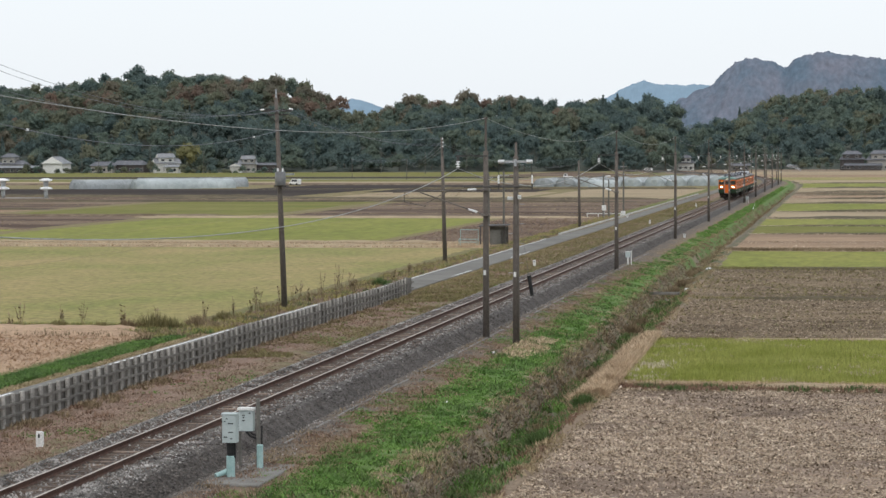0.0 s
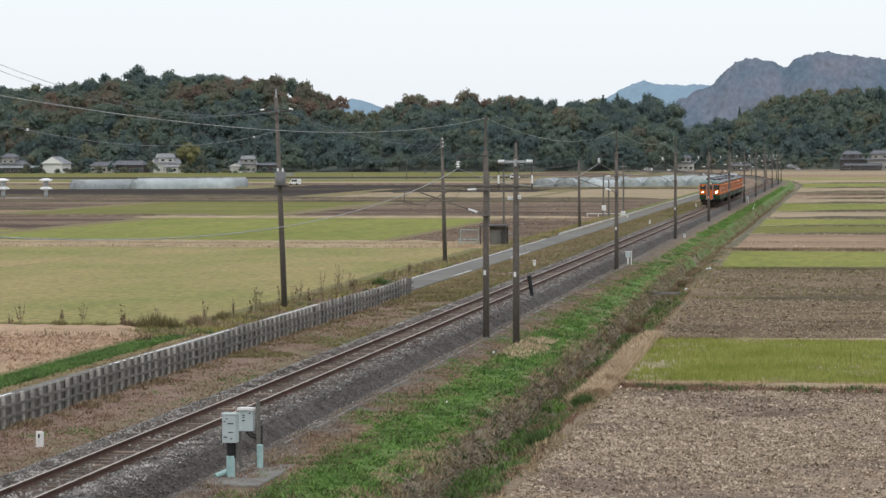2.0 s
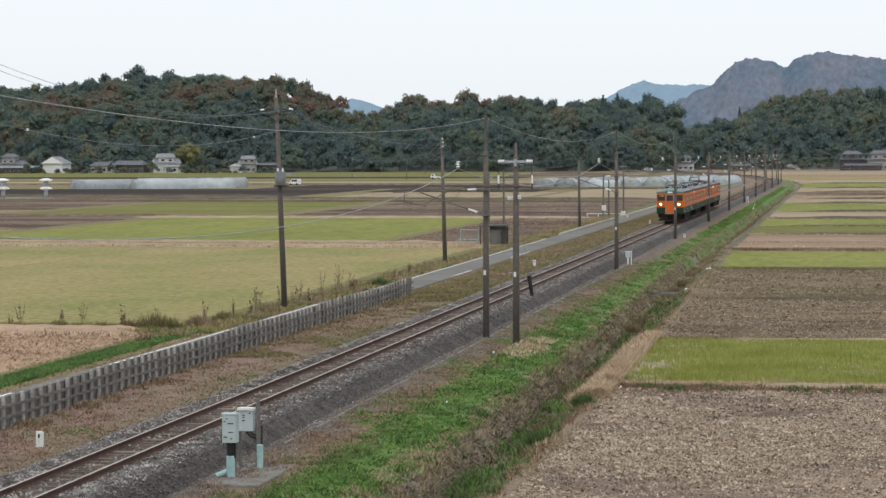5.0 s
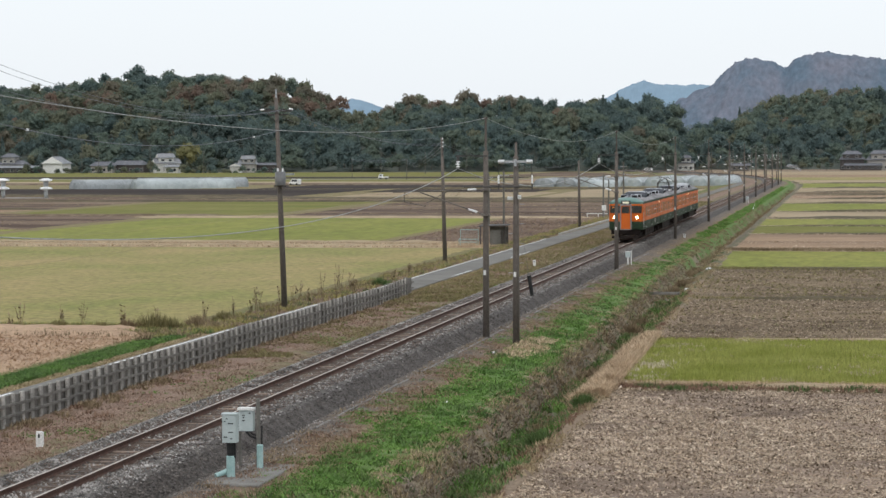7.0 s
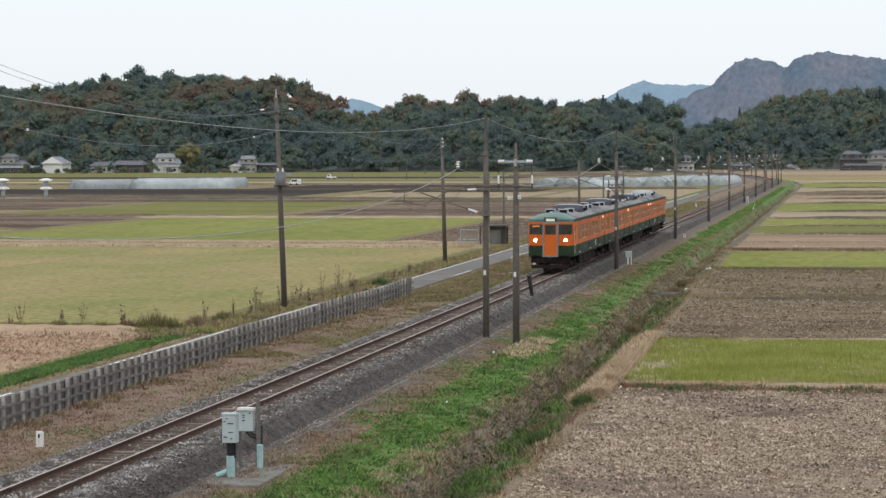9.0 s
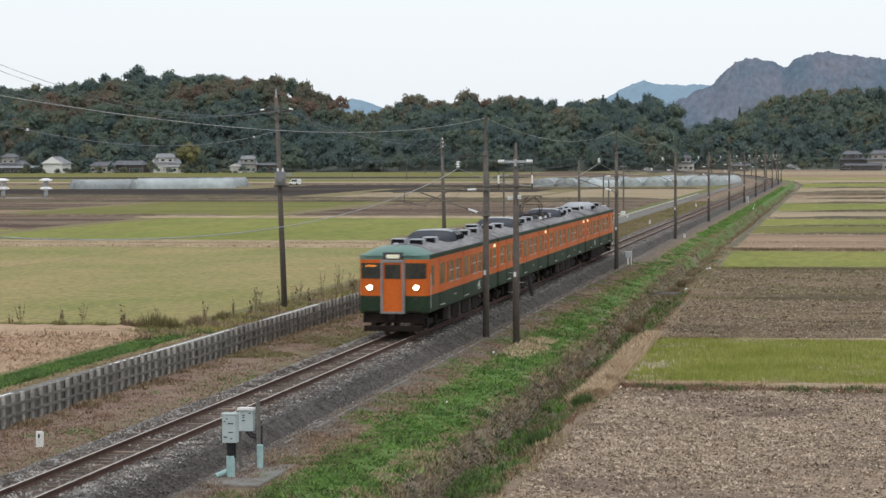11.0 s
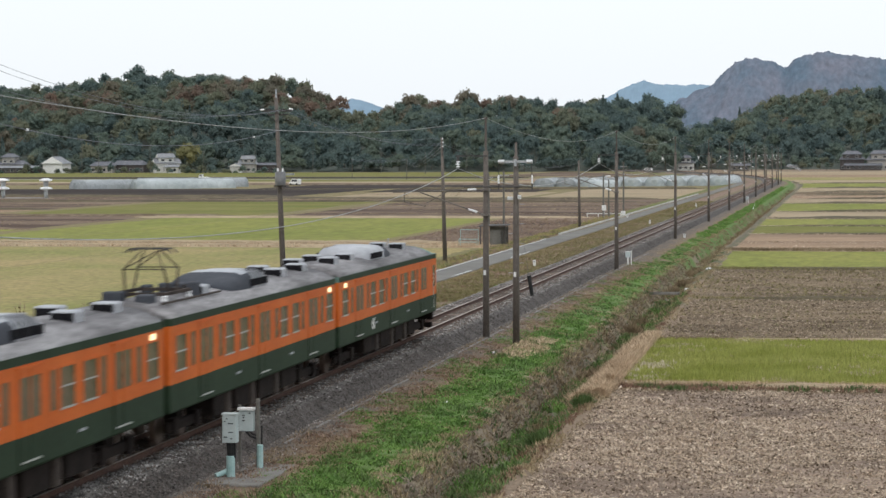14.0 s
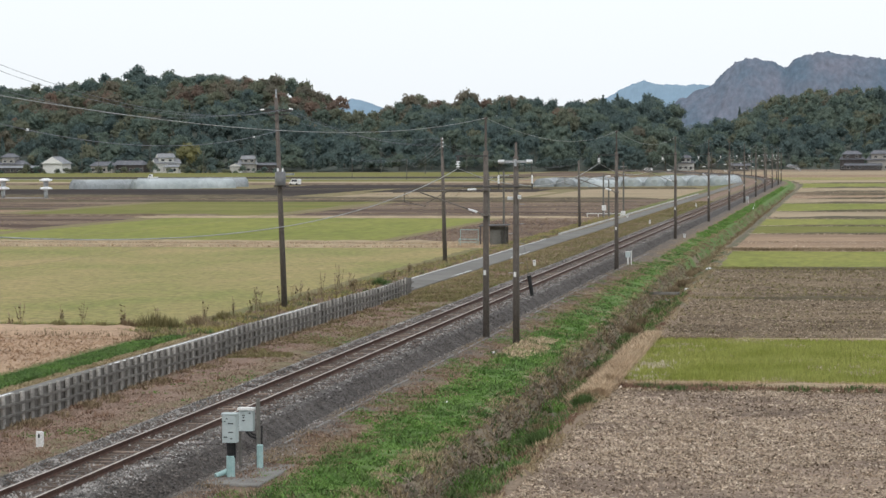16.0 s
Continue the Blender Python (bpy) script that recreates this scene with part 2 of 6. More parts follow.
# train
M["orange"] = mat("orange_train_paint", (.54, .112, .016), (.62, .142, .026), .5, 8, .5, .03, contrast=.1, spec=.16)
M["tgreen"] = mat("dark_green_train_paint", (.020, .036, .020), (.029, .050, .029), .5, 8, .6, .03, contrast=.18, spec=.1)
M["dome"] = mat("faded_green_roof_paint", (.10, .19, .165), (.14, .235, .205), .8, 10, .5, .05, contrast=.12)
M["troof"] = mat("sooty_grey_roof", (.09, .085, .088), (.30, .292, .295), .7, 5, .8, .1, contrast=.32, stretch=(1, .2, 1))
M["unit"] = mat("grey_roof_unit", (.29, .303, .327), (.45, .465, .49), .8, 12, .6, .05, contrast=.15)
M["hood"] = mat("dark_grey_roof_metal", (.045, .05, .06), (.075, .08, .092), .8, 10, .85, .05, contrast=.15, spec=.1)
M["unit_dark"] = mat("dark_grille", (.010, .010, .012), (.022, .022, .024), 3, 40, .9, .2, spec=.05)
M["tglass"] = mat("tinted_train_glass", (.055, .058, .032), (.20, .155, .105), .9, 3, .25, 0, contrast=.3, spec=.45)
M["cabglass"] = mat("dark_cab_glass", (.02, .022, .022), (.05, .05, .045), 1.2, 4, .1, 0, spec=.6)
M["alu"] = mat("bare_aluminium", (.50, .51, .51), (.62, .63, .63), 4, 40, .4, .05, metal=.6)
M["grey_frame"] = mat("grey_gangway_frame", (.20, .20, .20), (.27, .27, .265), 3, 30, .5, .1, metal=.2)
M["under"] = mat("brake_dusted_underframe", (.013, .010, .009), (.028, .021, .018), 1.5, 20, .9, .2, spec=.1)
M["under_light"] = mat("dusty_equipment_box", (.042, .034, .030), (.08, .065, .056), 1.5, 20, .85, .2, spec=.1)
M["wheel"] = mat("rusty_wheel", (.09, .06, .045), (.14, .10, .08), 3, 20, .6, .1, metal=.4)
M["head"] = glow("headlight_glow", (1.0, .70, .34), 26)
M["sign_glow"] = glow("lit_destination_sign", (.80, .78, .60), .12)
M["side_glow"] = glow("lit_side_sign", (1.0, .82, .48), 1.1)
M["led"] = glow("orange_led_sign", (1.0, .32, .03), .7)


# ---------------------------------------------------------------- mesh helpers
class Shape:
    """Collects vertices and faces, each face with a material slot."""

    def __init__(self):
        self.v, self.f, self.s = [], [], []

    def add(self, verts, faces, slot=0):
        k = len(self.v)
        self.v += [tuple(p) for p in verts]
        self.f += [tuple(i + k for i in f) for f in faces]
        self.s += [slot] * len(faces)
        return self

    def box(self, x0, x1, y0, y1, z0, z1, slot=0, c=0.0):
        """A box; c chamfers its upright edges and its top rim."""
        if c <= 0:
            return self.add([(x, y, z) for z in (z0, z1) for x, y in ((x0, y0), (x1, y0), (x1, y1), (x0, y1))],
                            [(3, 2, 1, 0), (4, 5, 6, 7), (0, 1, 5, 4), (1, 2, 6, 5), (2, 3, 7, 6), (3, 0, 4, 7)], slot)

        def ring(d, z):
            return [(x0 + d + c, y0 + d, z), (x1 - d - c, y0 + d, z), (x1 - d, y0 + d + c, z), (x1 - d, y1 - d - c, z),
                    (x1 - d - c, y1 - d, z), (x0 + d + c, y1 - d, z), (x0 + d, y1 - d - c, z), (x0 + d, y0 + d + c, z)]
        return self.loft([ring(0, z0), ring(0, z1 - c), ring(c * .7, z1)], slot)

    def loft(self, rings, slot=0, caps=True, closed=True):
        n = len(rings[0])
        faces = []
        for r in range(len(rings) - 1):
            for i in range(n if closed else n - 1):
                j = (i + 1) % n
                faces.append((r * n + i, r * n + j, r * n + n + j, r * n + n + i))
        if caps:
            faces += [tuple(range(n))[::-1], tuple(range((len(rings) - 1) * n, len(rings) * n))]
        return self.add([p for r in rings for p in r], faces, slot)

    def rod(self, p0, p1, r0, r1=None, n=8, slot=0):
        p0, p1 = Vector(p0), Vector(p1)
        r1 = r0 if r1 is None else r1
        w = (p1 - p0).normalized()
        u = w.orthogonal().normalized()
        t = w.cross(u)
        rings = [[p + r * (math.cos(6.28319 * i / n) * u + math.sin(6.28319 * i / n) * t) for i in range(n)] for p, r in ((p0, r0), (p1, r1))]
        return self.loft(rings, slot)

    def turned(self, x, y, profile, n=12, slot=0):
        """A body of revolution about an upright axis; profile: (radius, z)."""
        return self.loft([[(x + r * math.cos(6.28319 * i / n), y + r * math.sin(6.28319 * i / n), z) for i in range(n)] for r, z in profile], slot)

    def mesh(self, name, mats, smooth=False):
        me = bpy.data.meshes.new(name)
        me.from_pydata(self.v, [], self.f)
        for m in (mats if isinstance(mats, (list, tuple)) else [mats]):
            me.materials.append(m)
        if max(self.s, default=0):
            me.polygons.foreach_set("material_index", self.s)
        if smooth:
            me.shade_smooth()
        me.update()
        return me


def thing(name, at, label, category, group="", kind="", rz=0):
    ob = new(name)
    ob.empty_display_size = 0.3
    ob.matrix_basis = pose(*at, 0, 0, rz)
    return tagged(ob, label, category, group, kind)


def part(name, shape, material, parent, label="", smooth=False):
    me = shape if isinstance(shape, bpy.types.Mesh) else shape.mesh(name, material, smooth)
    ob = new(name, me)
    ob.parent = parent
    return tagged(ob, label)


def single(name, shape, material, label, category, at=(0, 0, 0), group="", kind="", smooth=False, rz=0):
    ob = new(name, shape if isinstance(shape, bpy.types.Mesh) else shape.mesh(name, material, smooth))
    ob.matrix_basis = pose(*at, 0, 0, rz)
    return tagged(ob, label, category, group, kind)


def tri_mesh(name, verts, faces, mats, slots=None, smooth=False):
    """A mesh from numpy arrays: verts (n, 3), faces (m, k)."""
    me = bpy.data.meshes.new(name)
    m, k = faces.shape
    me.vertices.add(len(verts))
    me.vertices.foreach_set("co", np.ascontiguousarray(verts, dtype=np.float32).ravel())
    me.loops.add(m * k)
    me.loops.foreach_set("vertex_index", np.ascontiguousarray(faces, dtype=np.int32).ravel())
    me.polygons.add(m)
    me.polygons.foreach_set("loop_start", np.arange(0, m * k, k, dtype=np.int32))
    for x in (mats if isinstance(mats, (list, tuple)) else [mats]):
        me.materials.append(x)
    if slots is not None:
        me.polygons.foreach_set("material_index", np.ascontiguousarray(slots, dtype=np.int32))
    if smooth:
        me.polygons.foreach_set("use_smooth", np.ones(m, dtype=bool))
    me.update(calc_edges=True)
    return me


def grid_mesh(name, X, Y, Z, mats, smooth=True):
    a, b = X.shape
    idx = np.arange(a * b).reshape(a, b)
    faces = np.stack([idx[:-1, :-1], idx[:-1, 1:], idx[1:, 1:], idx[1:, :-1]], -1).reshape(-1, 4)
    return tri_mesh(name, np.stack([X, Y, Z], -1).reshape(-1, 3), faces, mats, smooth=smooth)


def wave(x, y, s=1.0, seed=0.0):
    """Cheap smooth uneven relief, about -1 to 1."""
    return (np.sin(x * 1.3 * s + seed) * np.cos(y * .9 * s + 1.7 * seed) + .6 * np.sin(x * 2.9 * s + y * 2.1 * s + seed * 3) + .4 * np.cos(y * 4.7 * s - x * 3.7 * s + seed * 5)) / 2


# ---------------------------------------------------------------- ground
PX = [-60, -14.0, -13.0, -11.2, -10.4, -7.3, -6.9, -6.2, -4.5, -2.5, 2.2, 4.0, 5.2, 6.5, 7.05, 7.4, 8.2, 8.9, 9.6, 10.4, 60]
PZ = [-1.15, -1.15, -1.05, -.86, -.80, -.80, -.66, -.62, -.56, -.52, -.55, -.62, -.72, -.86, -1.0, -1.65, -1.75, -1.35, -1.02, -1.15, -1.15]


def curve(y):
    """Far off the line swings to the west."""
    return -np.maximum(0, np.asarray(y, float) - 560) ** 2 / 3000


def bend(x, y):
    """The ditch draws nearer to the track in the distance."""
    x = x - curve(y)
    s = np.clip((y - 20) / 160, 0, 1)
    return x + 1.5 * s * s * (3 - 2 * s) * np.clip((x - 4) / 3, 0, 1)


def ground_z(x, y):
    x, y = np.asarray(x, float), np.asarray(y, float)
    e = bend(x, y)
    z = np.interp(e, PX, PZ)
    rough = np.where((e > 3) & (e < 10), .06 + .10 * ((e > 6.2) & (e < 9.8)), .025) * (np.abs(x) < 12)
    return z + rough * wave(x, y, 1.1) * ((e < -10.6) | (e > -7) | (e < -12))


def edge_x(y):
    """Where the eastern fields begin."""
    s = np.clip((np.asarray(y, float) - 20) / 160, 0, 1)
    return 9.75 - 1.5 * s * s * (3 - 2 * s) + curve(y)


gx = np.concatenate([-np.geomspace(2600, 17, 26), np.arange(-16, 14.01, .3), np.geomspace(15, 2600, 26)])
gy = np.concatenate([[-400, -200, -110, -80], np.arange(-70, 170, .9), np.geomspace(172, 4950, 60)])
GX, GY = np.meshgrid(gx, gy)
tagged(new("ground", grid_mesh("ground", GX, GY, ground_z(GX, GY), M["ground"])), "flat valley ground with dry and green verges and a ditch", "ground", kind="structure")


def field(y0, y1, m, label, x0=None, x1=None, name="field"):
    """A slightly raised field; without x0 it starts at the ditch."""
    nx, ny = 30, max(6, int(min(60, (y1 - y0) / 1.0)))
    v = np.linspace(y0, y1, ny)
    u = np.linspace(0, 1, nx)
    U, V = np.meshgrid(u, v)
    west = edge_x(V) + .25 * np.sin(V * .7) if x0 is None else np.full_like(V, x0) + .25 * np.sin(V * .5)
    X = west + ((200 if x1 is None else x1) - west) * (U ** 2.2 if x0 is None else U)
    Z = np.full_like(X, -1.10) + .02 * wave(X, V, .6, y0)
    rim = (U == 0) | (U == 1) | (V == y0) | (V == y1)
    Z = np.where(rim, -1.2, Z)
    return tagged(new(name, grid_mesh(name, X, V, Z, M[m])), label, "field", "fields", "structure")


def bund(y0, y1, x0, x1, h=.16, m="bund"):
    """A low grassy bank between fields."""
    n = 60
    u = np.linspace(0, 1, n)
    w = np.array([0, .25, .5, .75, 1])
    U, Wd = np.meshgrid(u, w)
    X, Y = x0 + (x1 - x0) * U, y0 + (y1 - y0) * Wd
    Y = Y + .18 * wave(X, Y * 0, .9, y0)
    Z = -1.16 + (h + .06) * np.sin(np.pi * Wd) * (1 + .3 * wave(X, Y, .8)) * np.minimum(1, 14 * np.minimum(U, 1 - U))
    return tagged(new("field_bund", grid_mesh("field_bund", X, Y, Z, M[m])), "low bank of dry grass between fields", "bank", "field banks", "structure")


EAST = [(-60, 30.2, "straw_field", "ploughed field strewn with pale straw"), (32, 52, "green_field", "field of regrown green rice stubble"), (53.2, 83.5, "greybrown_field", "brown ploughed stubble field"),
        (84.6, 119.5, "greybrown_field", "brown stubble field with weeds"), (121, 152.5, "green_field", "yellow-green field of regrown rice"), (154, 196, "tan_field", "bare pinkish tan field"),
        (197.5, 224, "dgreen_field", "dark green field of regrown rice"), (225, 254, "green_field", "yellow-green field of regrown rice"), (262, 293, "pale_field", "pale dry stubble field"),
        (295, 350, "green_field", "green field of regrown rice"), (354, 390, "pale_field", "pale dry stubble field"), (393, 430, "tan_field", "bare tan field"), (433, 470, "greybrown_field", "brown stubble field"),
        (473, 530, "pale_field", "pale dry stubble field"), (534, 620, "green_field", "yellow-green field of regrown rice"), (624, 700, "pale_field", "pale dry stubble field"), (704, 790, "rice", "yellowing stubble field"), (795, 900, "tan_field", "bare tan field"), (905, 1060, "pale_field", "pale dry stubble field")]
for y0, y1, m, label in EAST:
    field(y0, y1, m, label)
# Four of these banks get the colour with side shadow painted in.
for y0, y1 in ((30, 32.2), (51.8, 53.4), (83.3, 84.8), (119.4, 121.2), (152.3, 154.2), (195.8, 197.6), (223.8, 225.2)):
    bund(y0, y1, float(edge_x(y0)), 90, .16, "shaded_bund" if y0 in (83.3, 119.4, 195.8, 223.8) else "bund")
for y0, y1 in ((293, 295.5), (390, 393.5), (430, 433.5), (470, 474), (530, 535), (620, 625)):
    bund(y0, y1, float(edge_x(y0)), 160, .3, "shaded_bund")
bund(253.6, 262.4, float(edge_x(258)), 120, .3, "shaded_bund")
bund(349.6, 354.4, float(edge_x(350)), 140, .3, "shaded_bund")

WEST = [(-30, 51, -60, -14.2, "near_tan", "bare reddish tan field beside the lane"), (57, 157, -120, -13.4, "rice", "yellowing rice stubble field beside the lane"), (168.5, 256, -74, -27, "green_field", "bright green field of regrown rice"),
        (168.5, 258, -26.4, -12.6, "brown_field", "ploughed brown field beside the lane"), (168.5, 205, -150, -75, "green_field", "bright green field of regrown rice"), (207, 262, -170, -75, "brown_field", "rough brown field"),
        (266, 362, -104, -64, "dgreen_field", "green field of regrown rice"), (266, 300, -190, -106, "tan_field", "bare tan field"), (303, 362, -190, -106, "brown_field", "rough brown field"), (260, 388, -61, -12.6, "brown_field", "ploughed brown field"), (364, 412, -200, -62, "brown_field", "ploughed brown field"),
        (415, 520, -260, -92, "dark_field", "dark freshly ploughed field"), (391, 470, -86, -44, "pale_field", "pale dry stubble field"), (472, 513, -91, -50, "dark_field", "dark freshly ploughed field"), (391, 513, -43, -13, "pale_field", "pale dry stubble field beside the lane"),
        (600, 640, -330, -14, "brown_field", "ploughed brown field"), (642, 680, -330, -14, "pale_field", "pale dry stubble field"), (524, 596, -131, -66, "dark_field", "dark freshly ploughed field"), (684, 770, -330, -90, "dgreen_field", "distant green field"),
        (684, 830, -88, -16, "tan_field", "distant bare field"), (775, 835, -400, -90, "dark_field", "distant dark ploughed field"), (850, 1040, -480, -120, "dgreen_field", "distant yellow-green field at the foot of the woods"),
        (850, 1060, -118, -20, "brown_field", "distant brown field")]
for y0, y1, x0, x1, m, label in WEST:
    field(y0, y1, m, label, x0, x1)
bund(50.5, 57.2, -62, -13.3, .3, "near_tan")
bund(157, 160.5, -120, -13, .25)
bund(163.5, 168.6, -120, -13, .3)
bund(255.5, 261, -80, -13, .2)
bund(362, 364.5, -190, -13, .3, "shaded_bund")
bund(388, 392, -120, -13, .3, "shaded_bund")
bund(412, 416, -260, -90, .4, "shaded_bund")
bund(513, 516, -90, -13, .5, "shaded_bund")
bund(596, 601, -330, -13, .4, "clod")
bund(204.6, 206.4, -150, -74, .3, "clod")
bund(262.5, 265.2, -190, -62, .3, "clod")
bund(300, 303.2, -190, -105, .3, "shaded_bund")

# the lane west of the track
lane = Shape()
ys = list(range(-60, 900, 10))
lane.loft([[(w + c, y, -.86), (w + c, y, -.74), (-8.8 + c, y, -.71), (-7.65 + c, y, -.74), (-7.65 + c, y, -.86)] for y in ys for w, c in [((-10.55 if y < 75 else -10.15) + .55 * min(1, max(0, (y - 170) / 40)), float(curve(y)))]], closed=False, caps=False)
road = single("road", lane, M["road"], "narrow grey asphalt lane beside the railway", "road", kind="structure")
for x, ya, yb in ((-10.34, -20, 22), (-10.34, 33, 52), (-10.34, 58, 70), (-10.08, 76, 170), (-7.74, 60, 82), (-7.74, 100, 108), (-7.74, 128, 140)):
    line = Shape()
    line.loft([[(x - .07, y, -.733), (x + .07, y, -.729)] for y in np.linspace(ya, yb, 2 + int((yb - ya) / 5))], closed=False, caps=False)
    ob = part("edge_line", line, M["white"], road, "worn white edge line")

# ---------------------------------------------------------------- railway
bed = Shape()
rings = []
for y in np.concatenate([np.arange(-70, 160, 1.0), np.geomspace(162, 1100, 40)]):
    j = .03 * math.sin(y * .11)
    c = float(curve(y))
    rings.append([(x + c, y, z) for x, z in ((-2.5 + j, -.60), (-1.75 + j * .6, -.20), (-1.45, -.13), (-.80, -.16), (.80, -.16), (1.45, -.13), (1.72 + j * .6, -.20), (2.42 + j, -.62))])
bed.loft(rings, closed=False, caps=False)
# Slot 2, the east slope, takes the darker gravel.
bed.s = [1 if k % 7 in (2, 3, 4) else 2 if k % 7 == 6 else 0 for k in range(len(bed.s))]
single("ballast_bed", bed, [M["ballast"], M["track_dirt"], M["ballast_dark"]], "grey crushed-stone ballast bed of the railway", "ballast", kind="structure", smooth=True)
track = thing("railway_track", (0, 0, 0), "single railway track with rusty rails on sleepers", "railway track", kind="structure")
for s in (-.566, .566):
    prof = [(-.06, -.155), (.06, -.155), (.06, -.14), (.012, -.12), (.012, -.045), (.034, -.035), (.034, -.003), (.028, 0), (-.028, 0), (-.034, -.003), (-.034, -.035), (-.012, -.045), (-.012, -.12), (-.06, -.14)]
    rail = Shape()
    for k in range(-3, 48):
        a, b_ = k * 25.0 - 5, k * 25.0 + 20 - .012
        rail.loft([[(s + x + float(curve(y)), y, z) for x, z in prof] for y in (a, b_)])
        rail.s[-16:] = [1 if i in (7, 6, 8) else 0 for i in range(14)] + [0, 0]
    part("rail", rail, [M["rust"], M["railtop"]], track, "rusty steel rail with a worn bright head")
slp = Shape().box(-1.0, 1.0, -.11, .11, -.30, -.155, c=.02).mesh("sleeper", M["sleeper"])
far = Shape()
y, k = -14.0, 0
while y < 700:
    if k < 300:
        ob = part("sleeper", slp, None, track)
        ob.matrix_basis = pose(random.uniform(-.04, .04), y, random.uniform(-.018, .014), random.uniform(-1.2, 1.2), random.uniform(-.8, .8), random.uniform(-1.2, 1.2))
    else:
        far.box(float(curve(y)) - 1.0, float(curve(y)) + 1.0, y - .11, y + .11, -.30, -.155)
    y, k = y + .64, k + 1
tagged(part("sleeper_row", far, M["sleeper"], track), kind="stuff")


# ---------------------------------------------------------------- train
def plan(inset, z, cab):
    """Rounded outline of a car at height z; the cab end, towards -y, has wider corners and a slight bow."""
    w, h = 1.45 - inset, 9.75 - inset
    pts = []
    for cx, cy, a0, r in ((1, 1, 0, .07), (-1, 1, 90, .07), (-1, -1, 180, .38 if cab else .07), (1, -1, 270, .38 if cab else .07)):
        for k in range(5):
            a = radians(a0 + 22.5 * k)
            pts.append((cx * (w - r) + r * math.cos(a), cy * (h - r) + r * math.sin(a), z))
    return pts


def roof_ring(y, w=1.45, rise=.37, z=3.38):
    pts = []
    for k in range(15):
        u = -1 + 2 * k / 14
        u = math.copysign(abs(u) ** .85, u)
        pts.append((u * w, y, z + rise * (1 - abs(u) ** 2.7)))
    return pts + [(w, y, z - .02), (-w, y, z - .02)]


def pane_mesh(name, w, z0, z1, m=None):
    return Shape().box(-.03, .007, -w / 2, w / 2, z0, z1).mesh(name, m or M["tglass"])


PANES = {w: pane_mesh("pane", w, 2.06, 2.93) for w in (.40, .56, .95, .62)}
SASH = {w: Shape().box(-.02, .022, -w / 2 - .02, w / 2 + .02, 2.50, 2.535).mesh("sash_bar", M["alu"]) for w in (.95, .62)}
SILL = {w: Shape().box(-.02, .03, -w / 2 - .03, w / 2 + .03, 2.02, 2.06).mesh("sill", M["alu"]) for w in (.95, .62)}
SURROUND = {}
for w in (.40, .95, .62):
    s = Shape()
    s.box(-.02, .016, -w / 2 - .05, -w / 2, 2.02, 2.97).box(-.02, .016, w / 2, w / 2 + .05, 2.02, 2.97).box(-.02, .016, -w / 2, w / 2, 2.93, 2.97)
    SURROUND[w] = s.mesh("window", M["orange"])


def side_pose(side, y):
    return pose(1.45, y, 0) if side > 0 else pose(-1.45, y, 0, 0, 0, 180)


def window(car, side, y, w, bars):
    win = part("window", SURROUND[w], None, car)
    win.matrix_basis = side_pose(side, y)
    part("pane", PANES[w], None, win)
    if bars:
        part("sash_bar", SASH[w], None, win)
        part("sill", SILL[w], None, win)


def side_door(car, side, y):
    s = Shape()
    s.box(-.05, .018, -.70, -.02, 1.72, 3.10).box(-.05, .018, .02, .70, 1.72, 3.10)
    s.box(-.05, .018, -.70, -.02, 1.06, 1.717, 1).box(-.05, .018, .02, .70, 1.06, 1.717, 1)
    s.box(-.05, .034, -.78, .78, 3.10, 3.15)
    d = part("door", s, [M["orange"], M["tgreen"]], car)
    d.matrix_basis = side_pose(side, y)
    for c in (-.33, .33):
        p = part("pane", PANES[.56], None, d)
        p.matrix_basis = pose(.015, c, 0)
    part("sill", Shape().box(-.02, .045, -.55, .55, 1.17, 1.205), M["alu"], d, "pale metal door sill")


def air_unit():
    s = Shape()
    rows = []
    for y, w, z in ((-2.35, .80, 3.66), (-2.0, .94, 3.84), (-1.3, 1.0, 4.0), (-.4, 1.02, 4.1), (.35, 1.02, 4.14), (.4, 1.0, 4.12), (1.9, 1.0, 4.10), (2.2, .98, 4.0), (2.3, .94, 3.8)):
        ring_ = [(w, y, 3.58)]
        for k in range(9):
            a = math.pi * k / 8
            ring_.append((w * math.copysign(abs(math.cos(a)) ** .45, math.cos(a)), y, 3.58 + (z - 3.58) * max(.0, math.sin(a)) ** .5 if 0 < k < 8 else 3.62))
        rows.append(ring_ + [(-w, y, 3.58)])
    return s.loft(rows, 0)


def air_slat(y):
    """A narrow dark slot over the shoulder of the cooling unit."""
    rows = []
    for yy in (y, y + .10):
        rows.append([(1.012 * math.copysign(abs(math.cos(a)) ** .45, math.cos(a)), yy, 3.582 + .535 * max(0, math.sin(a)) ** .5) for a in [math.pi * k / 16 for k in range(1, 8)]])
    return Shape().loft(rows, closed=False, caps=False)


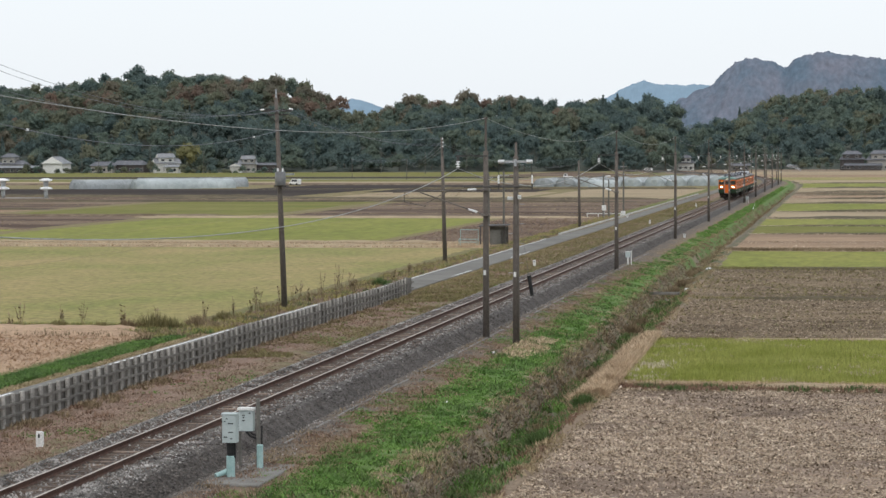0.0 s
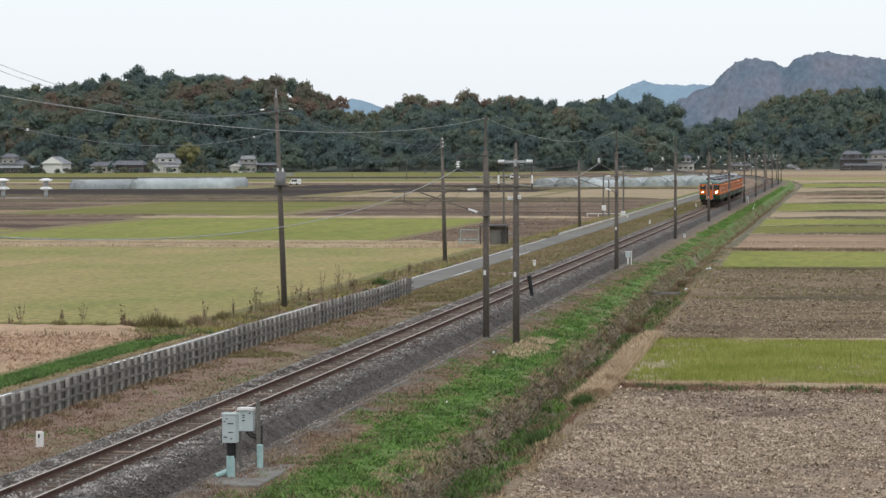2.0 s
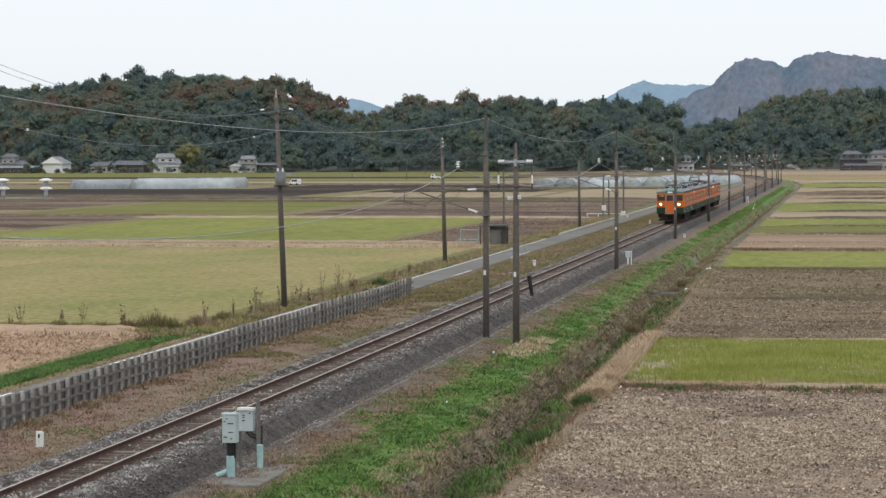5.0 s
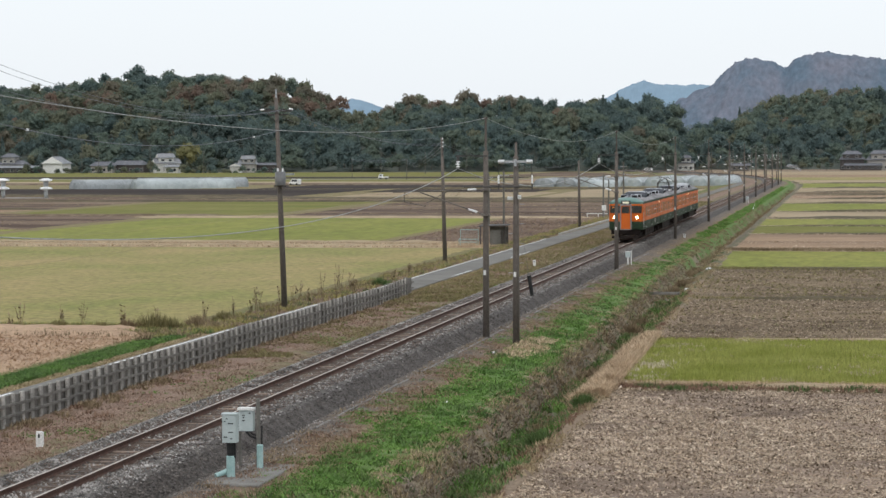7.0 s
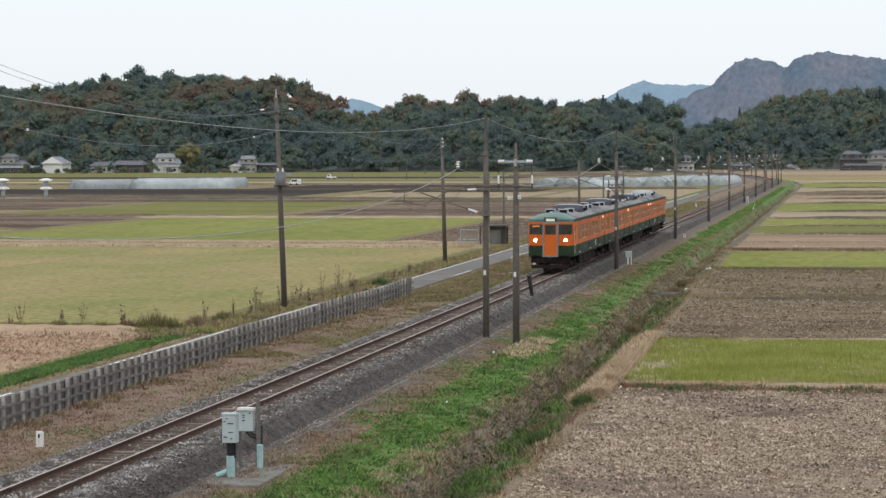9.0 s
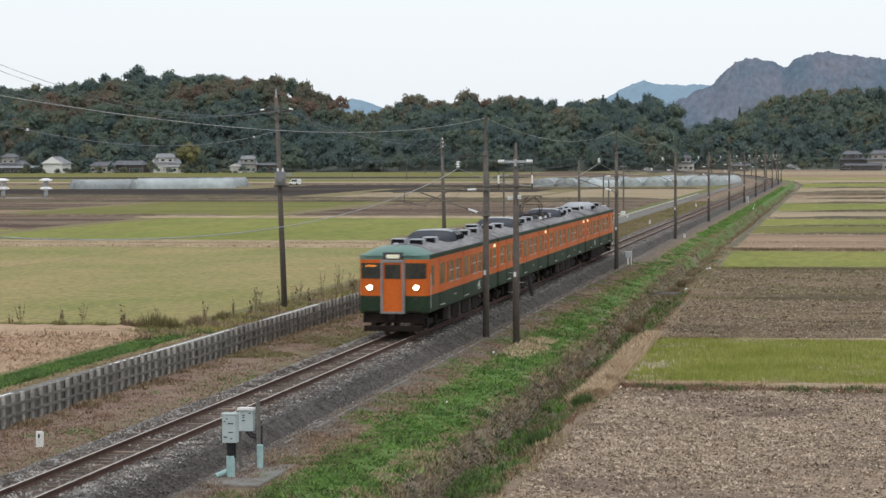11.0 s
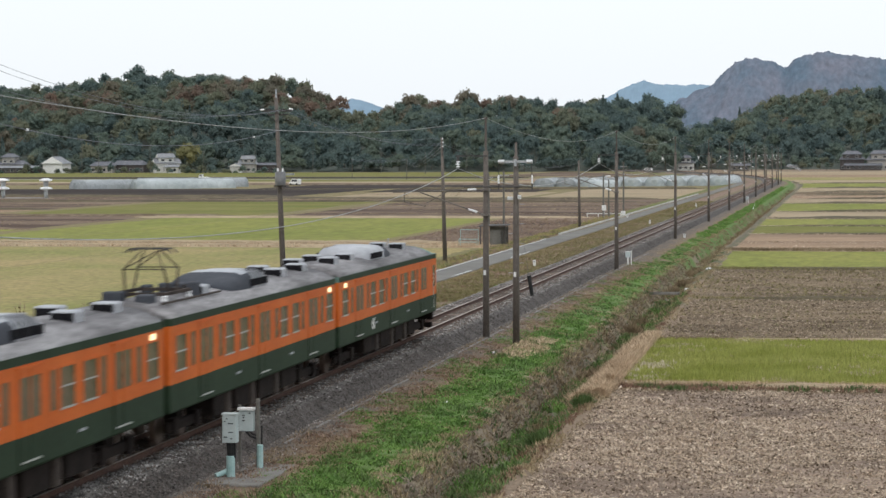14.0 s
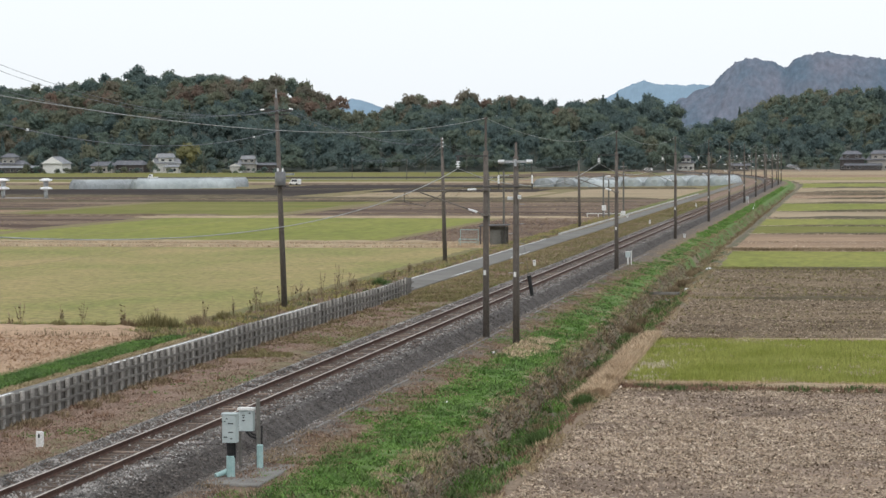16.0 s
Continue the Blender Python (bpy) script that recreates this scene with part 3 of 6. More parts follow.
def make_car(cab, name_label):
    car = thing("train_car", (0, 0, 0), name_label, "train car", "cars of the train")
    part("lower_body", Shape().loft([plan(.03, 1.0, cab), plan(0, 1.05, cab), plan(0, 1.72, cab)]), M["tgreen"], car, "dark green lower body")
    part("body", Shape().loft([plan(0, 1.72, cab), plan(0, 3.20, cab)]), M["orange"], car, "orange body band")
    part("upper_band", Shape().loft([plan(.004, 3.19, cab), plan(.004, 3.385, cab)]), M["dome"] if cab else M["tgreen"], car, "green band under the roof")
    for sx in (-1, 1):
        part("gutter", Shape().box(min(sx * 1.43, sx * 1.462), max(sx * 1.43, sx * 1.462), -9.36 if cab else -9.68, 9.68, 3.20, 3.385, c=.004), M["tgreen"], car, "dark green gutter band")
    y0 = -8.3 if cab else -9.7
    part("roof", Shape().loft([roof_ring(y, 1.44, .37) for y in np.linspace(y0, 9.7, 13)]), M["troof"], car, "sooty grey arched roof", True)
    if cab:
        rows = [roof_ring(-9.80 + 1.5 * t, 1.05 + .39 * (1 - (1 - t) ** 3) ** .5, .02 + .35 * (1 - (1 - t) ** 2.2) ** .5, 3.36 + .02 * t) for t in (0, .06, .16, .32, .5, .75, 1.0)]
        part("roof_dome", Shape().loft(rows), M["dome"], car, "faded green rounded cab roof", True)
    unit_shape = air_unit()
    # The faces towards the front take the darker grey.
    unit_shape.s = [1 if k < 36 else 0 for k in range(len(unit_shape.s))]
    unit_shape.s[-2:] = [1, 0]
    unit = part("air_conditioner", unit_shape, [M["unit"], M["hood"]], car, "rounded roof air conditioner with a darker front", True)
    for sx in (-1, 1):
        g = Shape()
        for k in range(6):
            g.box(min(sx * .99, sx * 1.05), max(sx * .99, sx * 1.05), .1 + k * .34, .36 + k * .34, 3.66, 3.86)
        part("louvre", g, M["unit_dark"], unit, "dark louvred grille")
    for k in range(5):
        part("louvre", air_slat(.62 + .27 * k), M["unit_dark"], unit, "dark louvre slot")
    for y, x in ((-6.6, .45), (-6.0, -.45), (-4.1, .55), (3.9, -.4), (5.2, .5), (6.8, -.45), (8.3, .45)):
        v = part("ventilator", Shape().box(-.30, .30, -.34, .34, 3.60, 3.94, c=.04), M["unit"], car, "pale box-shaped roof ventilator")
        v.matrix_basis = pose(x, y, 0)
        # Near-black plates give the shade inside the ventilator's mouths; the box is closed.
        for ya in (-.36, .335):
            part("opening", Shape().box(-.27, .27, ya, ya + .025, 3.64, 3.90), M["unit_dark"], v)
    for side in (-1, 1):
        for y in (-6.35, 0, 6.35):
            side_door(car, side, y)
        for c in (-3.175, 3.175):
            for d in (-.78, .78):
                window(car, side, c + d, .95, True)
            for d in (-1.72, 1.72):
                window(car, side, c + d, .40, False)
        window(car, side, 7.62, .40, False)
        window(car, side, 8.75, .95, True)
        if cab:
            window(car, side, -8.75, .62, False)
        else:
            window(car, side, -7.62, .40, False)
            window(car, side, -8.75, .95, True)
        for y in (-3.0, 3.4):
            vent = part("vent_plate", Shape().box(0, .014, -.24, .24, 1.40, 1.46), M["unit"], car, "small pale vent plate")
            vent.matrix_basis = side_pose(side, y)
        lamp = part("side_sign", Shape().box(0, .03, -.2, .2, 2.99, 3.13, c=.01), M["side_glow"], car, "lit side sign")
        lamp.matrix_basis = side_pose(side, 8.75)
    # underframe
    for y in (-7.0, 7.0):
        bogie = part("bogie", Shape().box(-1.05, -.90, -1.5, 1.5, .38, .62, c=.03).box(.90, 1.05, -1.5, 1.5, .38, .62, c=.03).box(-.9, .9, -.35, .35, .45, .8)
                     .box(.93, 1.12, -1.25, -.85, .3, .72).box(.93, 1.12, .85, 1.25, .3, .72).box(-1.12, -.93, -1.25, -.85, .3, .72).box(-1.12, -.93, .85, 1.25, .3, .72), M["under"], car, "dusty brown bogie frame")
        bogie.matrix_basis = pose(0, y, 0)
        for wy in (-1.05, 1.05):
            for sx in (-1, 1):
                wheel = part("wheel", Shape().rod((sx * .50, 0, 0), (sx * .64, 0, 0), .43, n=20).rod((sx * .48, 0, 0), (sx * .51, 0, 0), .455, n=20), M["wheel"], bogie)
                wheel.matrix_basis = pose(0, wy, .43)
    for k, (ya, yb, z0, m) in enumerate(((-5.0, -3.9, .42, "under"), (-3.6, -3.1, .32, "under_light"), (-2.7, -1.2, .40, "under"), (-.9, -.4, .30, "under_light"), (0, 1.7, .38, "under"), (2.0, 2.5, .34, "under_light"), (2.8, 4.7, .42, "under"))):
        part("equipment_box", Shape().box(-1.28, 1.28, ya, yb, z0, 1.0, c=.04), M[m], car, "dusty underfloor equipment box")
    for ya in (9.6, -10.0):
        part("coupler", Shape().box(-.14, .14, ya, ya + .4, .74, 1.0, c=.03), M["under"], car)
    if not cab:
        part("gangway", Shape().box(-.55, .55, -9.98, -9.7, 1.1, 3.05).box(-.55, .55, 9.7, 9.98, 1.1, 3.05), M["black"], car, "black bellows gangway")
        return car
    part("gangway", Shape().box(-.55, .55, 9.7, 9.98, 1.1, 3.05), M["black"], car, "black bellows gangway")
    # cab front, facing -y
    f = -9.75
    for sx in (-1, 1):
        a, b_ = sorted((sx * .50, sx * 1.36))
        rows = []
        for x, back in ((.52, 0), (1.07, 0), (1.20, .03), (1.30, .085), (1.37, .16)):
            rows.append([(sx * x, f - .014 + back, 2.42), (sx * x, f - .014 + back, 3.06), (sx * x, f + .25, 3.06), (sx * x, f + .25, 2.42)])
        part("windscreen", Shape().loft(rows), M["cabglass"], car, "dark cab windscreen")
        w = part("wiper", Shape().rod((sx * .72, f - .03, 2.38), (sx * 1.0, f - .03, 2.85), .012, n=5), M["black"], car)
        rim = Shape()
        for r0, r1, ya, yb in ((.145, .13, f + .05, f - .05),):
            rim.rod((0, ya, 0), (0, yb, 0), r0, r1, n=18)
        lamp = part("headlight", rim, M["grey_frame"], car, "round headlight housing")
        lamp.matrix_basis = pose(sx * .96, 0, 2.06)
        part("lens", Shape().rod((0, f - .045, 0), (0, f - .062, 0), .105, .095, n=18), M["head"], lamp, "glowing warm headlight lens")
        tail = part("tail_light", Shape().rod((sx * .96, f + .05, 1.62), (sx * .96, f - .03, 1.62), .07, .06, n=12), M["under_light"], car)
    part("gangway_frame", Shape().box(-.50, -.40, f - .16, f + .05, 1.05, 3.14).box(.40, .50, f - .16, f + .05, 1.05, 3.14).box(-.46, .46, f - .16, f + .05, 3.08, 3.19, c=.03).box(-.5, .5, f - .16, f + .05, 1.0, 1.08), M["grey_frame"], car, "grey gangway door frame")
    d = part("front_door", Shape().box(-.40, .40, f - .10, f + .03, 1.08, 3.08), M["orange"], car, "orange front gangway door")
    part("pane", Shape().box(-.33, .33, f - .108, f - .09, 2.42, 3.0), M["cabglass"], d)
    sign = part("destination_sign", Shape().box(-.42, .42, f - .05, f + .5, 3.20, 3.50, c=.03), M["dark_steel"], car, "dark destination sign box")
    part("sign_face", Shape().box(-.27, .27, f - .06, f - .045, 3.25, 3.41), M["sign_glow"], sign, "lit pale sign face")
    led = Shape()
    for k in range(6):
        led.box(-1.12 + .075 * k, -1.075 + .075 * k, f - .022, f - .010, 2.90 + .015 * (k % 2), 2.98)
    part("number_display", led, M["led"], car, "orange lit number display")
    part("whistle_cover", Shape().box(-.20, .04, -8.75, -8.45, 3.64, 3.84, c=.05), M["unit"], car, "small grey whistle cover")
    part("antenna", Shape().rod((.35, -8.2, 3.68), (.35, -8.2, 4.05), .03, n=6), M["unit"], car)
    part("front_skirt", Shape().box(-1.25, 1.25, f - .02, f + .25, .62, 1.02, c=.03).box(-1.2, 1.2, f - .10, f + .15, .28, .50, c=.03).box(-.9, -.75, f - .05, f + .1, .4, .8).box(.75, .9, f - .05, f + .1, .4, .8), M["under"], car, "dark snow guard and skirt")
    for x in (-.9, .9):
        part("step", Shape().box(x - .25, x + .25, f - .16, f, 1.06, 1.10), M["under"], car)
    for side in (-1, 1):
        e = part("company_mark", Shape().box(0, .008, -.28, .10, 1.42, 1.52).box(0, .008, -.08, .22, 1.52, 1.62).box(0, .008, -.22, -.08, 1.24, 1.42).box(0, .008, .08, .22, 1.24, 1.44), M["white"], car, "white painted mark")
        e.matrix_basis = side_pose(side, 3.9)
        e = part("handrail", Shape().rod((.05, -.45, 1.2), (.05, -.45, 2.6), .014, n=6), M["alu"], car)
        e.matrix_basis = side_pose(side, -8.9)
    return car


front_car = make_car(True, "orange and green cab car with lit headlights")
mid_car = make_car(False, "orange and green middle car of the train")
panto_car = copy_thing(mid_car, pose(0, 0, 0))
tagged(panto_car, "orange and green power car with a raised pantograph")
rear_car = copy_thing(front_car, pose(0, 0, 0))
tagged(rear_car, "orange and green cab car at the train's tail")
for o in list(rear_car.children_recursive):
    if o.name.split(".")[0] in ("lens", "sign_face", "number_display"):
        o.data = o.data.copy()
        o.data.materials.clear()
        o.data.materials.append(M["cabglass"])
        o["label"] = "unlit glass"
for o in [o for o in panto_car.children if o.name.split(".")[0] == "ventilator" and o.location.y < -4.5]:
    for c in list(o.children):
        bpy.data.objects.remove(c)
    bpy.data.objects.remove(o)
pan = part("pantograph", Shape().box(-.75, -.65, -7.7, -5.3, 3.84, 3.92).box(.65, .75, -7.7, -5.3, 3.84, 3.92).box(-.75, .75, -7.7, -7.6, 3.84, 3.92).box(-.75, .75, -5.4, -5.3, 3.84, 3.92), M["under_light"], panto_car, "raised diamond pantograph")
arms = Shape()
for sx in (-1, 1):
    for sy in (-1, 1):
        arms.rod((sx * .6, -6.5 + sy * .35, 3.9), (sx * .55, -6.5 + sy * .66, 4.5), .034, n=6)
        arms.rod((sx * .55, -6.5 + sy * .66, 4.5), (sx * .22, -6.5 + sy * .16, 4.97), .02, n=6)
for sy in (-1, 1):
    arms.rod((-.6, -6.5 + sy * .66, 4.5), (.6, -6.5 + sy * .66, 4.5), .016, n=6)
    arms.rod((-.55, -6.5 + sy * .66, 4.5), (.22, -6.5 + sy * .16, 4.97), .015, n=6)
part("arms", arms, M["under_light"], pan)
head = Shape()
for y in (-6.75, -6.25):
    for a, b_ in (((-.66, y, 4.91), (-.5, y, 5.02)), ((-.5, y, 5.02), (.5, y, 5.02)), ((.5, y, 5.02), (.66, y, 4.91))):
        head.rod(a, b_, .02, n=6)
head.rod((-.4, -6.75, 4.99), (-.4, -6.25, 4.99), .025, n=6).rod((.4, -6.75, 4.99), (.4, -6.25, 4.99), .025, n=6)
part("collector_head", head, M["dark_steel"], pan, "dark collector head")
for y in (-7.65, -5.35):
    for x in (-.7, .7):
        e = part("insulator", Shape().turned(x, y, [(.06, 3.55), (.09, 3.62), (.06, 3.66), (.09, 3.72), (.06, 3.76), (.08, 3.82), (.05, 3.85)], 8), M["porcelain"], pan)
for x, y, w, d, h in ((-.45, -8.3, .5, .5, .28), (.45, -8.5, .4, .6, .22), (0, -4.5, .7, .4, .3), (.65, -4.75, .25, .6, .35), (-.7, -4.6, .25, .5, .25)):
    part("roof_box", Shape().box(x - w / 2, x + w / 2, y - d / 2, y + d / 2, 3.55, 3.70 + h, c=.03), M["hood"], panto_car, "dark roof equipment box")
gear = Shape()
for x in (-.95, .95):
    gear.rod((x, -8.8, 3.70), (x, -3.0, 3.70), .03, n=6)
gear.rod((-.5, -8.2, 3.95), (-.7, -7.6, 3.9), .02, n=5).rod((.5, -5.2, 3.95), (.65, -4.7, 4.05), .02, n=5)
part("conduit", gear, M["under_light"], panto_car, "dark roof conduit")
part("arrester", Shape().turned(.2, -4.95, [(.05, 3.7), (.10, 3.76), (.06, 3.82), (.10, 3.88), (.06, 3.94), (.09, 4.0), (.04, 4.1)], 10), M["hood"], panto_car, "dark ribbed surge arrester")
cars = [front_car, mid_car, panto_car, rear_car]


# ---------------------------------------------------------------- poles and wires
def insulator_stack(x, y, z, up=True, r=.11):
    s = Shape()
    prof = []
    for k in range(3):
        b = z + .11 * k
        prof += [(.035, b), (r, b + .025), (r * .8, b + .055), (.035, b + .07)]
    return s.turned(x, y, prof + [(.03, z + .36)], 10)


def catenary_pole(y, detail):
    p = thing("catenary_pole", (2.65, y, -.60), "brown-grey concrete railway pole with a bracket arm over the track", "railway pole", "catenary poles")
    part("shaft", Shape().turned(0, 0, [(.150, 0), (.138, 3), (.108, 8.2), (.09, 8.22)], 14), M["pole"], p, smooth=True)
    part("earth_wire_mast", Shape().box(-.045, .045, -.045, .045, 7.6, 9.68).box(-.09, .09, -.06, .06, 9.62, 9.72), M["steel"] if detail != 1 else M["pole"], p, "thin steel mast on the pole's top")
    part("crossarm", Shape().box(-1.3, .1, -.26, -.20, 7.98, 8.04), M["dark_steel"], p)
    stack = part("insulator", insulator_stack(-1.2, -.23, 7.50), M["porcelain"], p, "white and dark porcelain insulator")
    part("cap", Shape().turned(-1.2, -.23, [(.06, 7.74), (.075, 7.78), (.06, 7.98), (.03, 8.0)], 10), M["dark_steel"], stack, "dark metal cap")
    b = part("bracket", Shape().rod((0, -.2, 6.55), (-4.1, -.2, 6.42), .024, n=8).rod((0, -.2, 5.42), (-2.9, -.2, 6.42), .028, n=8).box(-.18, .18, -.24, .18, 6.49, 6.58).box(-.18, .18, -.24, .18, 5.38, 5.47), M["weathered_steel"], p, "brown weathered steel pipe bracket")
    part("insulator", Shape().rod((-.40, -.2, 6.545), (-.78, -.2, 6.53), .045, n=10), M["porcelain"], b, "white rod insulator")
    part("insulator", Shape().rod((-.35, -.2, 5.55), (-.75, -.2, 5.68), .045, n=10), M["porcelain"], b, "white rod insulator")
    part("steady_arm", Shape().rod((-1.6, -.2, 6.5), (-2.6, -.2, 5.95), .018, n=6).rod((-3.6, -.2, 6.44), (-3.6, -.2, 5.98), .018, n=6).rod((-3.6, -.2, 6.0), (-2.65, -.2, 5.8), .018, n=6), M["weathered_steel"], b)
    part("number_plate", Shape().box(-.09, .02, -.17, -.13, 2.79, 3.0, c=.01), M["white"], p, "small white plate")
    return p


POLE_Y = [-25, 46.2, 107.2, 166.6, 224, 277, 330, 384, 438, 492, 548, 604, 660, 716, 772, 828, 884]
poles = [catenary_pole(46.2, 1)]
for y in POLE_Y:
    if y != 46.2:
        poles.append(copy_thing(poles[0], pose(2.65 + float(curve(y)), y, -.60, 0, 0, random.uniform(-2, 2))))

second = thing("feeder_pole", (4.3, 43.9, -.63), "grey concrete pole with a double insulator crossbar and step bolts", "utility pole")
part("shaft", Shape().turned(0, 0, [(.155, 0), (.143, 3), (.105, 8.0), (.06, 8.05), (.05, 8.62)], 14), M["pole"], second, smooth=True)
part("crossbar", Shape().box(-.66, .66, -.24, -.16, 7.74, 7.84, c=.015).box(-.05, .05, -.3, .16, 7.6, 7.9), M["steel"], second)
for sx in (-1, 1):
    part("switch_insulator", Shape().rod((sx * .48, -.2, 7.79), (sx * .74, -.2, 7.79), .095, .085, n=10), M["alu"], second, "stubby grey-white insulator")
    part("insulator", insulator_stack(sx * .72, -.2, 6.86, r=.05), M["porcelain"], second)
    part("hanger", Shape().rod((sx * .72, -.2, 7.2), (sx * .7, -.2, 7.75), .015, n=6).rod((sx * .72, -.2, 6.6), (sx * .72, -.2, 6.9), .03, n=6), M["dark_steel"], second)
part("lower_bar", Shape().rod((-2.2, -.2, 6.72), (.75, -.2, 6.72), .03, n=6), M["dark_steel"], second)
part("bracket", Shape().box(-.35, -.1, -.25, -.15, 6.16, 6.30, c=.02).box(.1, .22, -.25, .1, 6.2, 6.36, c=.02), M["alu"], second)
for k in range(14):
    s = 1 if k % 2 else -1
    part("step_bolt", Shape().rod((s * .15, 0, 2.2 + .42 * k), (s * .34, 0, 2.2 + .42 * k), .012, n=5), M["steel"], second)
part("number_plate", Shape().box(-.09, .02, -.17, -.13, 2.87, 3.08, c=.01), M["white"], second, "small white plate")
part("guy_sleeve", Shape().rod((.56, -.05, 2.92), (.70, -.05, 2.07), .085, .085, n=10), M["black"], second, "black guard sleeve of the stay wire")
part("stay_wire", Shape().rod((.02, -.05, 6.2), (.56, -.05, 2.92), .006, n=5).rod((.70, -.05, 2.07), (1.05, -.05, 0), .006, n=5), M["wire_dark"], second)


def utility_pole(x, y, z, h, lean, label, arm=True):
    p = thing("utility_pole", (x, y, z), label, "utility pole", "poles along the lane")
    part("shaft", Shape().loft([[(lean * t * h / 10 + r * math.cos(a), r * math.sin(a), t * h) for a in np.linspace(0, 6.2832, 13)[:-1]] for t, r in ((0, .17), (.5, .145), (1, .095))]), M["pole"], p, smooth=True)
    top = lean * h / 10
    if arm:
        part("crossarm", Shape().box(top - .75, top + .9, -.2, -.12, h - .76, h - .66).box(top - .5, top + .6, .14, .22, h - .96, h - .88), M["dark_steel"], p, "dark weathered steel crossarm")
        for k, xx in enumerate((-.72, -.42, .42, .86)):
            part("insulator", Shape().rod((top + xx - .10, -.18, h - .66 + .05 * (k % 2)), (top + xx + .10, -.18, h - .64), .055, .045, n=8), M["porcelain"] if k in (0, 3) else M["dark_steel"], p)
        part("brace", Shape().rod((top, -.14, h - 1.3), (top + .55, -.16, h - .72), .02, n=5).rod((top, -.14, h - 1.3), (top - .5, -.16, h - .72), .02, n=5), M["dark_steel"], p)
        part("sleeve", Shape().rod((top, 0, h), (top, 0, h + .45), .06, .04, n=8), M["steel"], p)
    return p


big = utility_pole(-11.77, 68.4, -.92, 11.5, -.36, "tall brown-grey concrete utility pole with a grey transformer")
tr = part("transformer", Shape().turned(-.10, -.42, [(.25, 6.75), (.29, 6.8), (.29, 7.45), (.25, 7.5)], 16), M["unit_grey"], big, "grey drum transformer", True)
part("bushing", Shape().rod((-.22, -.5, 7.48), (-.22, -.5, 7.68), .05, n=8).rod((.05, -.5, 7.48), (.05, -.5, 7.68), .05, n=8), M["porcelain"], tr)
part("transformer_bracket", Shape().box(-.45, .25, -.5, .2, 6.68, 6.76), M["dark_steel"], big)
part("steel_band", Shape().box(-.40, .55, .05, .13, 7.3, 7.4), M["steel"], big)
lane_pole = utility_pole(-12.3, 124.0, -.95, 9.75, -.25, "brown-grey concrete utility pole beside the lane", False)
for k, z in enumerate((9.6, 9.3, 9.0, 8.7, 8.4)):
    part("insulator", Shape().rod((-.14, -.12, z), (-.14, -.12, z + .12), .05, .04, n=8), M["porcelain"] if k < 3 else M["dark_steel"], lane_pole)
utility_pole(-10.9, 207.0, -.95, 7.7, -.15, "short brown concrete utility pole beside the lane", False)
for x, y, h in ((-16.3, 184.3, 7.0), (-23.5, 222, 6.4), (-12.7, 252, 6.0), (-10.5, 257, 7.5), (-12.2, 254, 5.2), (-128.7, 735, 7.4), (-171, 845, 7.2), (-163, 965, 10), (-330, 990, 16), (-322, 990, 18), (-300, 1000, 14), (-247, 990, 17), (-270, 985, 11), (-222, 1000, 10), (-190, 1000, 12), (-150, 1000, 12), (45, 1120, 14), (-30, 1000, 10), (-12, 900, 11)):
    p = thing("utility_pole", (x, y, -1.16), "slim weathered utility pole standing in the fields", "utility pole", "field poles")
    part("shaft", Shape().turned(0, 0, [(.13, 0), (.09, h)], 8), M["pole_grey"], p)
    part("crossarm", Shape().box(-.5, .5, -.05, .05, h - .6, h - .5), M["steel"], p)
near = utility_pole(4.0, -20.0, -.7, 9.0, 0, "concrete utility pole with a side crossarm and insulators", False)
part("crossarm", Shape().box(0, 1.78, -.205, -.195, 7.515, 7.527), M["steel"], near)
for xx in (1.03, 1.73):
    pin = part("insulator", Shape().turned(xx, -.2, [(.022, 7.52), (.034, 7.56), (.03, 7.62), (.035, 7.70), (.045, 7.78), (.03, 7.81)], 10), M["steel"], near, "grey insulator neck with porcelain discs")
    for z in (7.66, 7.79):
        part("disc", Shape().turned(xx, -.2, [(.05, z - .012), (.10, z), (.095, z + .02), (.04, z + .036)], 14), M["porcelain"], pin, "white porcelain disc")


def wire(a, b, sag, r, m, label="thin overhead wire between poles", n=26):
    """A hanging wire, a shallow parabola."""
    a, b = Vector(a), Vector(b)
    pts = [a.lerp(b, k / n) - Vector((0, 0, 4 * sag * (k / n) * (1 - k / n))) for k in range(n + 1)]
    s = Shape()
    s.loft([[(p.x + r * math.cos(t), p.y, p.z + r * math.sin(t)) for t in (0, 1.257, 2.513, 3.77, 5.027)] for p in pts])
    return single("overhead_wire", s, M[m], label, "wire", group="overhead wires")


for ya, yb in zip(POLE_Y, POLE_Y[1:]):
    big_gap = (yb - ya) / 60
    ca, cb = float(curve(ya)), float(curve(yb))
    wire((2.65 + ca, ya, 9.08), (2.65 + cb, yb, 9.08), (.85 if big_gap < 1.1 else .66) * big_gap ** 2, .009, "wire", "pale earth wire strung between the railway poles")
    wire((1.45 + ca, ya - .23, 6.86), (1.45 + cb, yb - .23, 6.86), 1.1 * big_gap ** 2, .015, "wire", "thick pale feeder cable between the railway poles")
    wire((0.0 + ca, ya - .2, 5.88), (0.0 + cb, yb - .2, 5.88), .35, .003, "copper", "thin messenger wire above the track")
    wire((0.0 + ca, ya - .2, 5.055), (0.0 + cb, yb - .2, 5.055), .02, .003, "copper", "thin contact wire above the track")
